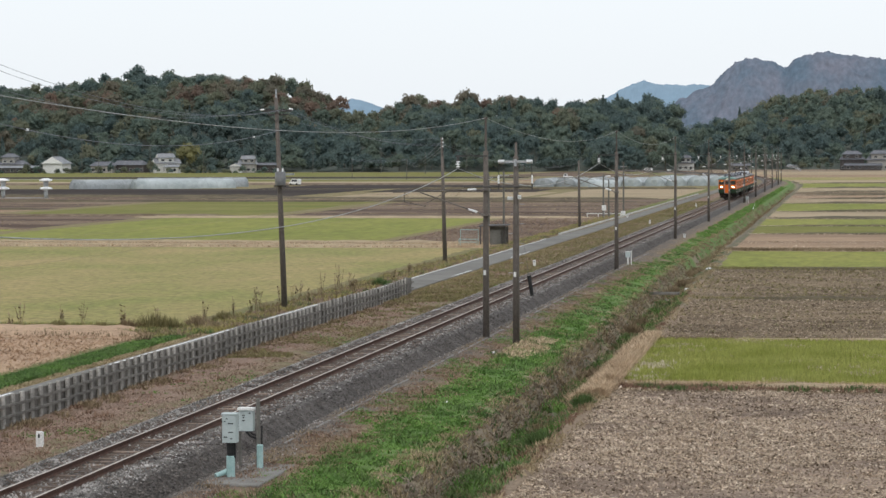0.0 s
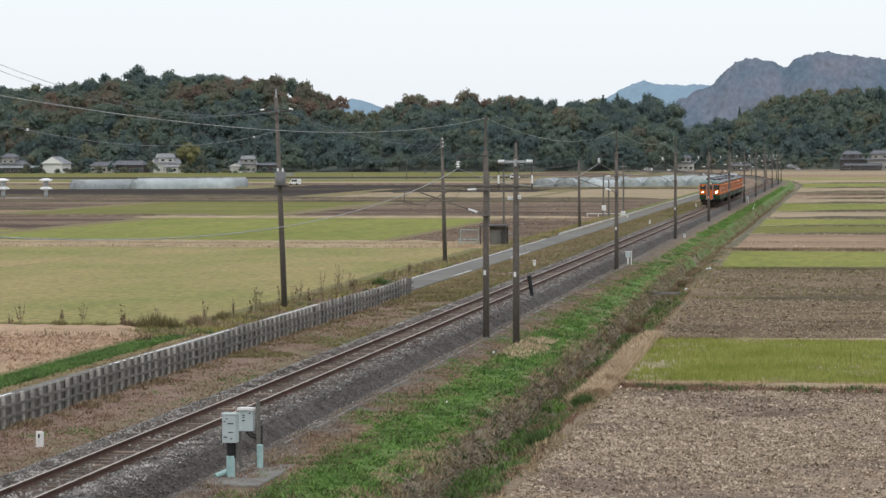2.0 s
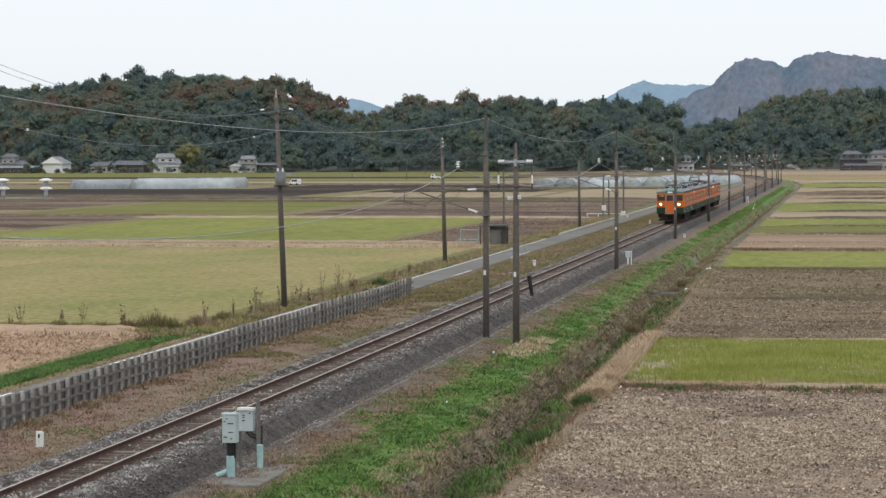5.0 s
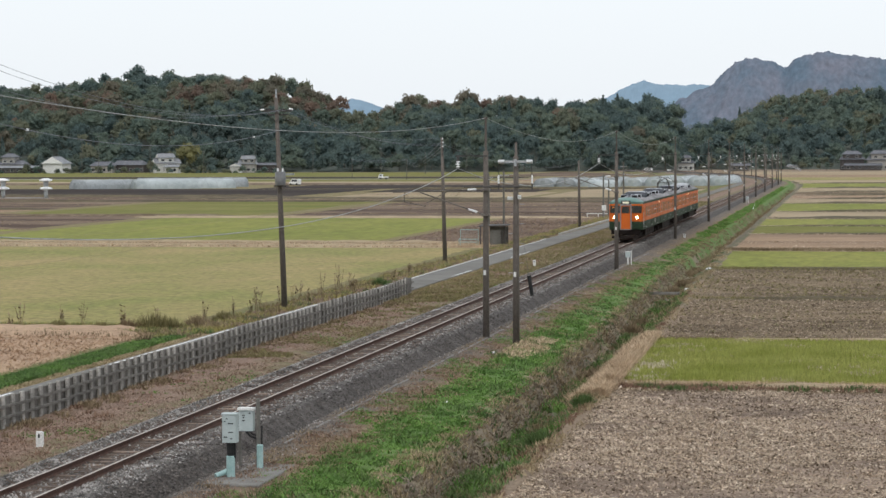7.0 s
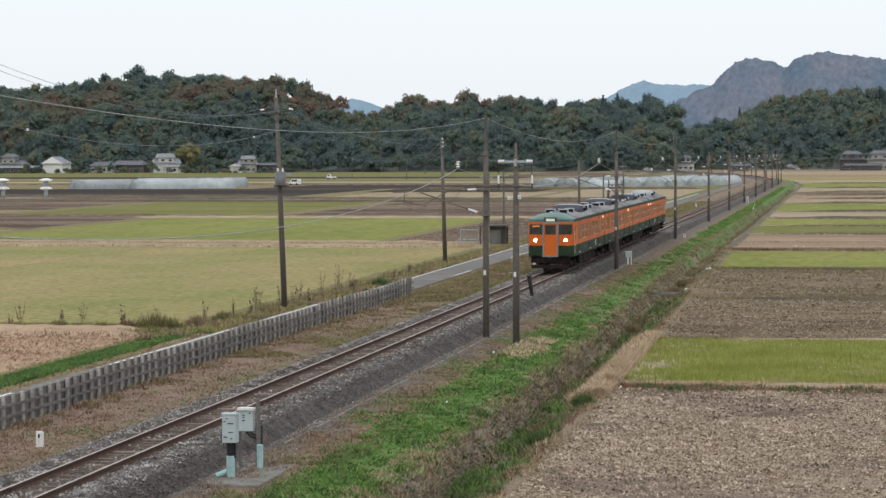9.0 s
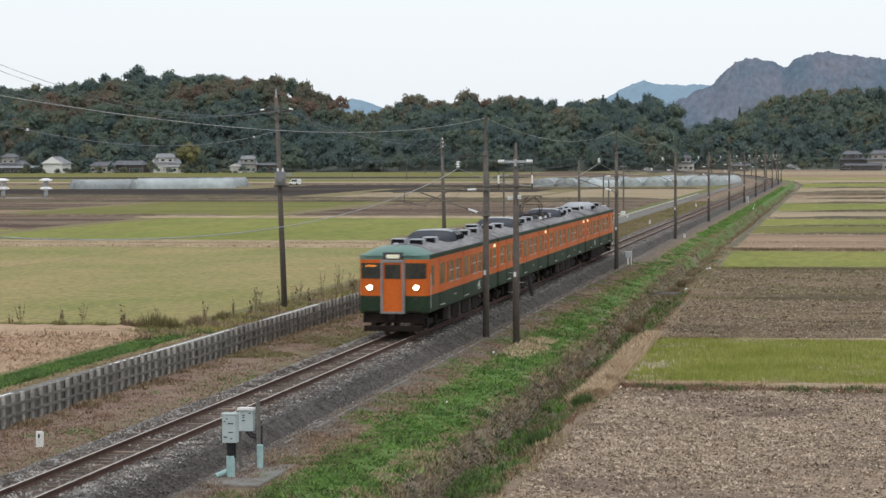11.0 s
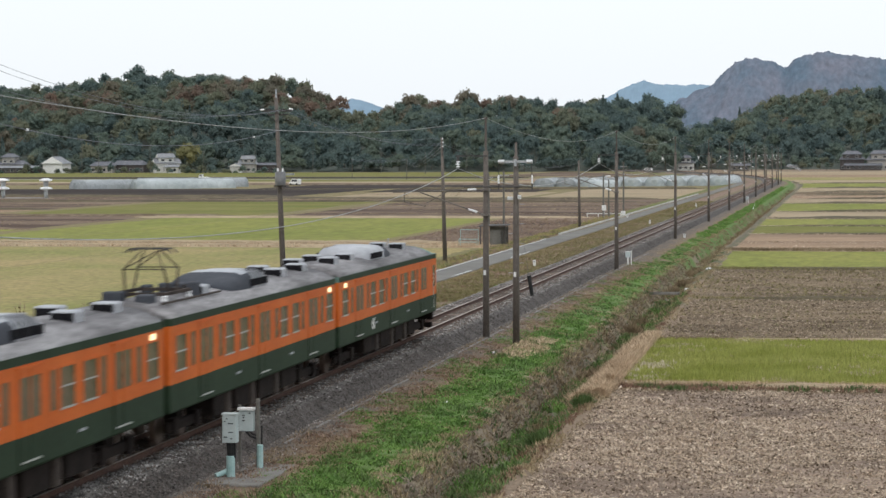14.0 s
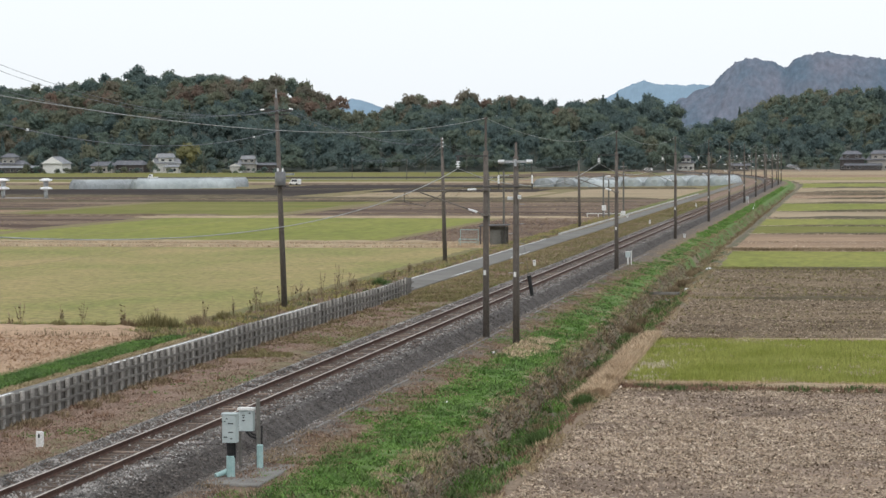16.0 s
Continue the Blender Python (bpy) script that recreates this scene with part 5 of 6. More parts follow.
def hill(name, ridge_x, ridge_z, y0, yr, y1, label, spacing, tree=10.0):
    """A wooded hill: rises from y0 to its ridge at yr and falls to y1."""
    def z_at(x, y):
        top = np.interp(x, ridge_x, ridge_z) - tree
        t = np.clip(np.where(y < yr, (y - y0) / (yr - y0), (y1 - y) / (y1 - yr)), 0, 1)
        return -1.3 + np.maximum(0, top + 1.3) * (t * (1.55 - .55 * t)) + 1.2 * wave(x, y, .05) * t
    X, Y = np.meshgrid(np.linspace(ridge_x[0], ridge_x[-1], 110), np.linspace(y0, y1, 40))
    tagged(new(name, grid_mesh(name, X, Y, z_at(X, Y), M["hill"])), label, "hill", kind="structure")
    spots = []
    for y in np.arange(y0 + 2, yr + 12, spacing * 1.4):
        for x in np.arange(ridge_x[0], ridge_x[-1], spacing):
            xx, yy = x + rng.uniform(-.45, .45) * spacing, y + rng.uniform(-.45, .45) * spacing
            if np.interp(xx, ridge_x, ridge_z) < 6:
                continue
            spots.append((xx, yy, float(z_at(xx, yy)) - .6, rng.uniform(.62, 1.12) * (1.22 if rng.random() < .07 else 1) * tree / 10, species(xx, yy, float(z_at(xx, yy)))))
    return spots


RX = [-500, -464, -444, -431, -408, -381, -362, -352, -335, -319, -299, -286, -264, -256, -249, -241, -233, -214, -181, -165, -142, -116, -90, -73, -67, -62]
RZ = [42, 43, 44, 46.5, 51, 54, 51.5, 50.5, 53.5, 53.5, 50.5, 47, 38.5, 30, 27.5, 28, 33, 37, 37.5, 38, 35.5, 37, 35, 32, 20, 5]
spots = hill("hill_west", RX, RZ, 1080, 1250, 1420, "low hill under mixed autumn woods", 6.6)
spots += [(x + rng.uniform(-2, 2), 1072 + rng.uniform(-4, 6), -1.3, rng.uniform(.3, .75), species(x, 1072)) for x in np.arange(-480, -75, 3.4)]
spots += [(x, 1031 + rng.uniform(-4, 4), -1.9, rng.uniform(.22, .46), int(rng.integers(0, 3))) for x in (-356, -340, -310, -306, -290, -273, -263, -245, -372, -368, -352, -348, -334, -328, -322, -318, -298, -294, -316, -283, -278, -258, -252, -248, -280)]
spots += [(x, 1029 + rng.uniform(-5, 5), -2.6, rng.uniform(.16, .32), int(rng.integers(0, 3))) for x in rng.uniform(-400, -240, 44)]
spots += [(-299.5, 1062, -1.3, 1.15, 4)]
spots += [(x, 1245 + rng.uniform(-8, 8), z - 3, 1.42 if x in (-404, -400) else rng.uniform(.95, 1.25), int(rng.integers(0, 3))) for x, z in ((-404, 38), (-400, 39), (-388, 41), (-383, 42), (-376, 40), (-339, 40), (-331, 40), (-322, 40), (-314, 40), (-306, 39), (-412, 37), (-445, 31), (-456, 30))]
woods("woods_west", spots, "dense mixed autumn woods on the low hill")
RX2 = [-100, -84, -69, -47, -32, -10, 9, 28, 53, 80, 110]
RZ2 = [14, 20, 24, 32, 38, 43.5, 46, 47.5, 45.5, 42, 40]
spots = hill("hill_north", RX2, RZ2, 1215, 1450, 1640, "low wooded hill behind the fields", 8.0)
spots += [(x + rng.uniform(-2, 2), 1190 + rng.uniform(-6, 10), -1.3, rng.uniform(.3, .8), species(x, 1190)) for x in np.arange(-100, 100, 3.2)]
spots += [(x, 1120 + rng.uniform(-8, 8), -1.3, rng.uniform(.2, .55), int(rng.integers(0, 3))) for x in (-66, -64, -52, -50, -47, -40, -36, -28, -24, -20, -10, -6, 0, 4, 8, 12)]
woods("woods_north", spots, "dense green and olive woods on the hill")


def mountain(name, rx, rz, y, depth, m, label, rough):
    xs = np.linspace(rx[0], rx[-1], 420)
    vs = np.linspace(0, 1, 40)
    X, V = np.meshgrid(xs, vs)
    top = np.interp(X, rx, rz)
    n = np.array([[noise.fractal(Vector((x * .012, v * 4.0, 3.1)), .9, 2.1, 5) for x in xs] for v in vs])
    fine_ = np.array([[noise.noise(Vector((x * .11, v * 9.0, 7.7))) for x in xs] for v in vs])
    tops = np.array([[noise.noise(Vector((x * .31, v * 31.0, 1.7))) for x in xs] for v in vs])
    Z = -2 + (top + 2) * np.clip(V, 0, 1) ** .62 + rough * (n * 10 * V + (fine_ * 9 + tops * 3.5) * (V > .1))
    Y = y + depth * V + rough * n * 25
    return tagged(new(name, grid_mesh(name, X, Y, Z, M[m])), label, "mountain", kind="structure")


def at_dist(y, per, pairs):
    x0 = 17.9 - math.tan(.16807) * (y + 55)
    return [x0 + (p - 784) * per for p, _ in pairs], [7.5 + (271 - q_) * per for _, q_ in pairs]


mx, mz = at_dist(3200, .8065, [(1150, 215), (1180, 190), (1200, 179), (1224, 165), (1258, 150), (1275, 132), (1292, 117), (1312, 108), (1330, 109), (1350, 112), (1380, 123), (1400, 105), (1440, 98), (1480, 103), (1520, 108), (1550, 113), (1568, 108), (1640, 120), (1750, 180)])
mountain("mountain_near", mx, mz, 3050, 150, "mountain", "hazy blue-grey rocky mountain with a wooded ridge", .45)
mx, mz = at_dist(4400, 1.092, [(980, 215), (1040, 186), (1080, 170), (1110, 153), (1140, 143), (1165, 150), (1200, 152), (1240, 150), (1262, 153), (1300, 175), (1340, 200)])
mountain("mountain_far", mx, mz, 4200, 200, "mountain_far", "mountain on the horizon, coloured in pale blue haze", .25)
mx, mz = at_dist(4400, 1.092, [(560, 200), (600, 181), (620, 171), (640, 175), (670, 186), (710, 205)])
mountain("mountain_peak", mx, mz, 4200, 200, "mountain_far", "small peak on the horizon, coloured in pale blue haze", .15)


# thin smoke of a field fire before the woods
M["smoke"] = mat("thin_white_smoke", (.62, .62, .64), (.74, .74, .75), .2, 1, 1, 0, contrast=.05, spec=0)
nd, ln = M["smoke"].node_tree.nodes, M["smoke"].node_tree.links
clear, veil = nd.new("ShaderNodeBsdfTransparent"), nd.new("ShaderNodeMixShader")
veil.inputs["Fac"].default_value = .11
ln.new(clear.outputs[0], veil.inputs[1])
ln.new(nd["Principled BSDF"].outputs[0], veil.inputs[2])
ln.new(veil.outputs[0], nd["Material Output"].inputs["Surface"])
smoke = thing("smoke", (-.5, 1085, -1.1), "thin white smoke drifting from a field fire", "smoke", kind="stuff")
for k in range(16):
    u = k / 15
    v = CORE * (.5 + .7 * u) * rng.uniform(.7, 1.2, (12, 1)) * np.array([1.5, 1, .8]) + np.array([-5.5 * u ** 1.4 + rng.normal(0, .4), rng.normal(0, .6), .6 + 2.0 * u + rng.normal(0, .3)])
    puff = Shape().add(v.tolist(), CORE_ALL)
    part("puff", puff, M["smoke"], smoke, smooth=True)


# ---------------------------------------------------------------- grass, weeds, stones
def tufts(name, x, y, z, h, w, m, label, lean=.5, blades=1):
    """Single blades as narrow triangles on the ground."""
    if blades > 1:
        x, y, z, h = (np.repeat(a, blades) for a in (x, y, z, h))
        x, y = x + rng.normal(0, .07, len(x)), y + rng.normal(0, .07, len(y))
    n = len(x)
    a = rng.uniform(0, 6.283, n)
    d = np.stack([np.cos(a), np.sin(a), np.zeros(n)], 1)
    p = np.stack([x, y, z - .02], 1)
    ww = (w * rng.uniform(.6, 1.4, n))[:, None]
    b = rng.uniform(0, 6.283, n)
    tip = p + np.stack([np.cos(b) * lean * h * rng.uniform(.2, 1, n), np.sin(b) * lean * h * rng.uniform(.2, 1, n), h], 1)
    v = np.stack([p - d * ww, p + d * ww, tip], 1).reshape(-1, 3)
    return tagged(new(name, tri_mesh(name, v, np.arange(3 * n).reshape(-1, 3), M[m])), label, "grass", kind="stuff")


def spread(n, x0, x1, y0, y1, power=1.6):
    """Random spots, denser towards the near end."""
    return rng.uniform(x0, x1, n), y0 + (y1 - y0) * rng.uniform(0, 1, n) ** power


def patchy(x, y, s, seed, level):
    k = wave(x, y, s, seed) + .5 * wave(x, y, s * 2.7, seed + 2) + rng.normal(0, .15, len(x)) > level
    return x[k], y[k]


def verge(name, n, x0, x1, y0, y1, h0, h1, w, m, label, s=.6, seed=0., level=-.2, lean=1.1, blades=3, follow=True):
    x, y = spread(n, x0, x1, y0, y1)
    x, y = patchy(x, y, s, seed, level)
    if follow:
        x = x - (bend(x, y) - x)
    tufts(name, x, y, ground_z(x, y), rng.uniform(h0, h1, len(x)), w, m, label, lean, blades)


verge("verge_grass", 40000, 4.3, 6.9, -8, 60, .025, .085, .028, "grass", "fresh green grass on the verge", level=-.55, seed=1., lean=1.8)
verge("verge_grass", 26000, 4.1, 6.9, 50, 330, .03, .09, .03, "grass", "fresh green grass on the verge", level=-.2, seed=1., lean=1.8)
verge("verge_grass", 8000, 4.0, 7.0, 180, 520, .06, .2, .06, "grass", "fresh green grass on the verge", s=.3, level=-.1, seed=1., blades=2)
verge("verge_grass", 12000, 2.9, 4.7, 12, 120, .025, .08, .028, "grass", "green grass creeping towards the ballast", s=.5, level=.1, seed=69., lean=1.8)
verge("verge_grass", 2500, 3.4, 4.7, -6, 6, .025, .08, .028, "grass", "green grass creeping towards the slab", s=.8, level=.0, seed=68., lean=1.8)
verge("red_weeds", 22000, 3.0, 5.2, -8, 110, .02, .08, .022, "red_weeds", "low reddish-brown weeds beside the ballast", s=.45, seed=61., level=-.2, lean=2.0)
verge("grey_weeds", 12000, 2.45, 3.7, -8, 150, .015, .05, .022, "grey_weeds", "low grey-brown dead weeds beside the ballast", s=.6, seed=73., level=-.2, lean=2.0)
verge("clover", 7000, 4.4, 6.8, -8, 70, .03, .10, .045, "grass_dark", "darker clover patches in the verge", s=1.1, seed=63., level=.25, lean=1.6)
verge("ditch_weeds", 4000, 7.6, 8.9, 120, 520, .1, .35, .05, "grass_brown", "brown withered weeds along the ditch", s=.3, seed=71., level=.1, blades=2)
verge("verge_grass", 5000, 4.5, 6.9, -8, 60, .07, .20, .03, "grass", "taller green weeds on the verge", s=1.3, level=.5, seed=31., blades=5, lean=1.4)
verge("dry_grass", 7000, 4.0, 7.0, -8, 120, .03, .10, .02, "tan_weeds", "dead grass in the green verge", s=.8, seed=17., level=.45, lean=1.8)
verge("dry_grass", 4000, 6.0, 7.2, -8, 12, .05, .16, .022, "tan_weeds", "dead grass in the green verge", s=.9, seed=91., level=.0)
verge("bank_mat", 20000, 6.8, 7.7, -8, 120, .03, .11, .028, "grey_weeds", "matted dead grass on the ditch bank", s=.7, seed=33., level=-.5)
verge("bank_weeds", 9000, 6.7, 7.9, -8, 90, .04, .14, .024, "grass_brown", "withered weeds on the ditch bank", s=.9, seed=35., level=-.1)
verge("bank_weeds", 5000, 6.8, 8.0, -8, 90, .06, .24, .026, "grass_dark", "green weeds on the ditch bank", s=.8, seed=37., level=.3)
verge("bank_mat", 9000, 8.5, 9.6, -8, 90, .05, .16, .024, "red_weeds", "matted dead grass on the ditch bank", s=.7, seed=39., level=-.1)
verge("verge_weeds", 9000, 4.0, 9.6, -8, 150, .10, .32, .024, "grass_dark", "coarse green weeds along the ditch", s=.9, seed=4., level=.35)
verge("dry_grass", 7000, 3.4, 7.0, 50, 300, .04, .12, .035, "tan_weeds", "dead grass in the green verge", s=.4, seed=47., level=.3)
verge("ditch_weeds", 12000, 7.5, 9.4, -8, 90, .08, .24, .03, "grass_dark", "coarse green weeds along the ditch", s=.55, seed=9., level=.0)
verge("ditch_grass", 9000, 7.5, 9.3, -8, 90, .08, .26, .028, "grass", "green grass in the ditch", s=.7, seed=19., level=.25)
verge("dry_grass", 7000, 6.3, 7.2, -8, 200, .06, .18, .024, "tan_weeds", "dead pale grass along the ditch", s=.6, seed=6., level=.0)
verge("brown_weeds", 9000, 6.5, 9.2, -8, 120, .06, .20, .026, "grass_brown", "brown withered weeds along the ditch", s=.6, seed=23., level=.1)
verge("dry_grass", 20000, 8.8, 9.8, 26, 54, .14, .42, .024, "grass_dry", "dead pale grass along the field's edge", s=.3, seed=8., level=-.9)
verge("dry_grass", 6000, 8.9, 9.9, -5, 160, .06, .2, .024, "tan_weeds", "dead grass along the field's edge", s=.5, seed=8., level=-.1)
verge("brown_weeds", 9000, 7.0, 9.0, 30, 330, .08, .26, .035, "grass_brown", "brown withered weeds along the ditch", s=.4, seed=3., level=.0)
verge("dry_grass", 9000, 2.6, 4.6, -5, 90, .03, .10, .02, "mat_grass", "short dead grass beside the ballast", s=.7, seed=2., level=.1)
verge("brown_weeds", 10000, 2.5, 4.8, -5, 120, .03, .12, .02, "grass_brown", "short withered weeds beside the ballast", s=.6, seed=5., level=.1)
verge("brown_weeds", 14000, -6.4, -2.6, -5, 130, .02, .075, .028, "red_weeds", "withered brown weeds between fence and track", s=.5, seed=7., level=.15, lean=2.2)
verge("dead_mat", 34000, -6.4, -2.5, -5, 220, .025, .085, .028, "mat_grass", "matted dead grass between fence and track", s=.5, seed=11., level=-.4, lean=1.9)
verge("brown_clumps", 5000, -6.4, -3.0, -5, 120, .08, .20, .03, "red_weeds", "clumps of withered reddish weeds beside the fence", s=1.2, seed=65., level=.55, lean=1.2, blades=4)
verge("brown_clumps", 4000, -6.45, -5.4, -5, 76, .08, .22, .03, "grass_brown", "clumps of withered weeds at the fence's foot", s=1.1, seed=67., level=.2, lean=1.1, blades=4)
verge("verge_grass", 14000, -5.8, -2.5, 8, 300, .03, .09, .035, "grass", "green grass between fence and track", s=.35, seed=12., level=.45)
verge("bank_grass", 20000, -14.0, -11.8, 10, 54, .06, .20, .034, "grass", "green grass bank beside the lane", level=-.8, seed=3., lean=1.4)
verge("bank_grass", 14000, -14.0, -11.8, 10, 54, .06, .22, .032, "grass_dark", "green grass bank beside the lane", level=-.6, seed=43., lean=1.4)
verge("bank_grass", 10000, -13.4, -10.6, 50, 230, .10, .30, .035, "grass_dark", "weeds beside the lane", level=.35, seed=13.)
verge("dry_grass", 16000, -13.6, -10.5, 54, 260, .06, .24, .03, "mat_grass", "dead grass beside the lane", level=-.2, seed=15.)
verge("dry_grass", 8000, -11.9, -10.6, 8, 56, .03, .10, .03, "tan_weeds", "low dead grass beside the lane", level=-.5, seed=18., lean=2.0)
verge("dry_grass", 10000, -13.6, -10.5, 50, 260, .10, .34, .03, "rice_tuft", "yellow grass beside the lane", level=.0, seed=25.)
verge("brown_weeds", 4000, -14.0, -10.8, 48, 130, .15, .5, .03, "grass_brown", "withered weeds beside the lane", level=.3, seed=16.)
verge("dry_grass", 5000, -7.3, -6.4, 76, 320, .04, .14, .03, "tan_weeds", "dead grass beside the lane", level=-.2, seed=27.)


verge("olive_grass", 30000, -7.2, -2.6, 70, 340, .04, .14, .04, "olive_grass", "olive dry grass between lane and track", s=.3, seed=51., level=-.7, blades=2)
verge("olive_grass", 9000, -6.3, -2.6, 35, 90, .04, .12, .03, "olive_grass", "olive dry grass between fence and track", s=.4, seed=53., level=.1, blades=3)


def bund_grass(n, x0, x1, y0, y1, h0, h1, m, w=.03, seed=None):
    x, y = rng.uniform(x0, x1, n), rng.uniform(y0, y1, n)
    if seed is not None:
        x, y = patchy(x, y, .9, seed, .35)
        n = len(x)
    tufts("bund_grass", x, y, np.full(n, -1.08), rng.uniform(h0, h1, n), w, m, "dry grass on the low bank between fields", .6, 2)


bund_grass(7000, 9.6, 34, 30.9, 32.2, .04, .20, "grass_dry")
bund_grass(7000, 9.6, 34, 29.8, 31.2, .04, .18, "red_weeds")
bund_grass(7000, 9.6, 34, 29.6, 30.8, .05, .24, "grass_dark", .03, 3.)
bund_grass(2600, 9.6, 34, 29.4, 30.4, .02, .10, "tan_weeds", .03, 8.)
bund_grass(5000, 8.8, 34, 51.9, 53.3, .05, .18, "grass_brown")
bund_grass(1500, 8.4, 34, 83.4, 84.7, .05, .15, "olive_grass")
bund_grass(4000, 8.0, 36, 119.5, 121.0, .06, .2, "olive_grass")
bund_grass(5000, 8.0, 36, 152.3, 154.1, .1, .35, "grass_brown")
bund_grass(5000, -50, -13.5, 51, 56.5, .08, .3, "grass_brown")
bund_grass(9000, -50, -13.5, 52.5, 57, .08, .3, "grass_dark")
bund_grass(8000, -50, -13.5, 52.5, 57.5, .08, .3, "rice_tuft")
bund_grass(12000, -75, -13, 157, 168, .08, .3, "grass_dry", .05)
bund_grass(2500, -75, -13, 162, 168, .08, .25, "tan_weeds", .05)

# rice regrowth in rows
n = 46000
ry = 32.2 + np.floor(rng.uniform(0, 66, n)) * .3 + rng.normal(0, .03, n)
rx = edge_x(ry) + .2 + rng.uniform(0, 22, n)
kx, ky = patchy(rx, ry, .5, 21., -.9)
tufts("rice_regrowth", kx, ky, np.full(len(kx), -1.09), rng.uniform(.08, .28, len(kx)), .022, "stubble", "rows of green rice regrowth", .5, 3)
kx, ky = patchy(rx, ry, .35, 2., .75)
tufts("rice_straw", kx, ky, np.full(len(kx), -1.08), rng.uniform(.05, .25, len(kx)), .035, "straw", "pale straw among the rice regrowth", .9, 2)
x, y = 10.5 + rng.normal(0, .5, 2000), 37.5 + rng.normal(0, 2.6, 2000)
x, y = patchy(x, y, 1.3, 5., .25)
tufts("rice_straw", x, y, np.full(len(x), -1.0), rng.uniform(.06, .18, len(x)), .035, "pale_straw", "pale straw lying among the rice regrowth", 1.2, 1)
# straw and clods on the ploughed fields
def litter(name, n, x0, x1, y0, y1, size, m, label, zs=.06, seed=None):
    x, y = x0 + (x1 - x0) * rng.uniform(0, 1, n), y0 + (y1 - y0) * rng.uniform(0, 1, n)
    if seed is not None:
        x, y = patchy(x + rng.normal(0, .3, n), y, .28, seed, -.15)
        n = len(x)
    x = np.maximum(x, edge_x(y) + .1) if x0 > 0 else x
    p = np.stack([x, y, np.full(n, -1.07)], 1)
    d = rng.normal(size=(n, 3)) * np.array([1, 1, .35])
    e = rng.normal(size=(n, 3)) * np.array([1, 1, .35])
    s = size * rng.uniform(.4, 1.5, (n, 1))
    up = np.array([0, 0, 1]) * zs * rng.uniform(0, 1, (n, 1))
    v = np.stack([p + d * s, p + e * s * .6, p - d * s * .5 + up], 1).reshape(-1, 3)
    return tagged(new(name, tri_mesh(name, v, np.arange(3 * n).reshape(-1, 3), M[m])), label, "litter", kind="stuff")


litter("straw_litter", 150000, 9.5, 27, -8, 30, .042, "straw", "chopped pale straw on the ploughed field", .05, 81.)
litter("straw_litter", 30000, 9.3, 27, -8, 30.3, .034, "straw", "thinly scattered pale straw on the ploughed field", .05)
litter("earth_clods", 30000, 9.5, 27, -8, 30, .04, "clod", "dark clods on the ploughed field", .08)
litter("earth_clods", 14000, 9.0, 27, 53.5, 83, .05, "clod", "dark clods on the ploughed field", .06)
litter("straw_litter", 13000, 9.0, 27, 53.5, 83, .045, "straw", "pale straw on the ploughed field", .03)
litter("earth_clods", 7000, 8.0, 30, 85, 119, .06, "clod", "dark clods on the ploughed field", .06)
litter("straw_litter", 6000, 8.0, 30, 85, 119, .05, "straw", "pale straw on the ploughed field", .03)
litter("earth_clods", 30000, -34, -14.3, 15, 51, .06, "near_tan", "tan clods on the bare field", .10)
litter("earth_clods", 900, -34, -14.3, 15, 51, .05, "clod", "dark clods on the bare field", .1)

for yb, n, wd in ((120.5, 900, .5), (153, 2600, .9), (160, 900, 2.0), (172, 900, 2.5), (196.6, 1600, .8), (224.3, 1400, .5), (255, 2600, .9), (261, 2200, .7), (294, 2400, .8), (351, 2400, 1.2), (372, 1600, 3), (391, 2200, 1.0), (410, 1400, 4), (431, 2000, 1.0), (471, 1800, 1.2), (500, 1300, 8), (532, 1600, 1.5), (622, 1600, 2)):
    litter("straw_litter", n, 8.2, 14 + .17 * yb, yb - 1.5 * wd, yb + 1.5 * wd, .035 + .0002 * yb, "straw", "pale straw spilt along the field's border", .06)
for yb, n, wd, xa, xb in ((258.5, 2600, .5, -80, -13), (262, 1500, .5, -80, -14), (279, 1300, .8, -60, -13), (306, 1200, .8, -60, -13), (330, 1400, 1.0, -60, -13), (352, 1100, .8, -60, -13), (389.5, 1800, .7, -90, -13), (440, 1500, 9, -90, -46), (514, 1600, 1.0, -90, -13), (204, 1200, .6, -150, -75),
                          (232, 1800, 5, -150, -76), (264, 1800, .8, -170, -62), (285, 1800, 4, -180, -106), (335, 1400, 5, -180, -106), (385, 1800, 5, -190, -64)):
    litter("straw_litter", n, xa, xb, yb - 2.5 * wd, yb + 2.5 * wd, .04 + .00024 * yb, "tan_weeds", "pale straw lying in streaks on the ploughed field", .05)
litter("green_regrowth", 9000, 8.4, 34, 85, 119, .07, "olive_grass", "olive weeds in the stubble field", .12, 55.)
litter("green_regrowth", 3000, 9.0, 30, 53.5, 83, .06, "olive_grass", "olive weeds in the ploughed field", .10, 57.)
litter("dead_weeds", 9000, -26, -12.8, 170, 257, .07, "mat_grass", "withered weeds on the brown field", .1)
litter("dead_weeds", 3000, -26, -12.8, 170, 257, .07, "tan_weeds", "withered weeds on the brown field", .1)

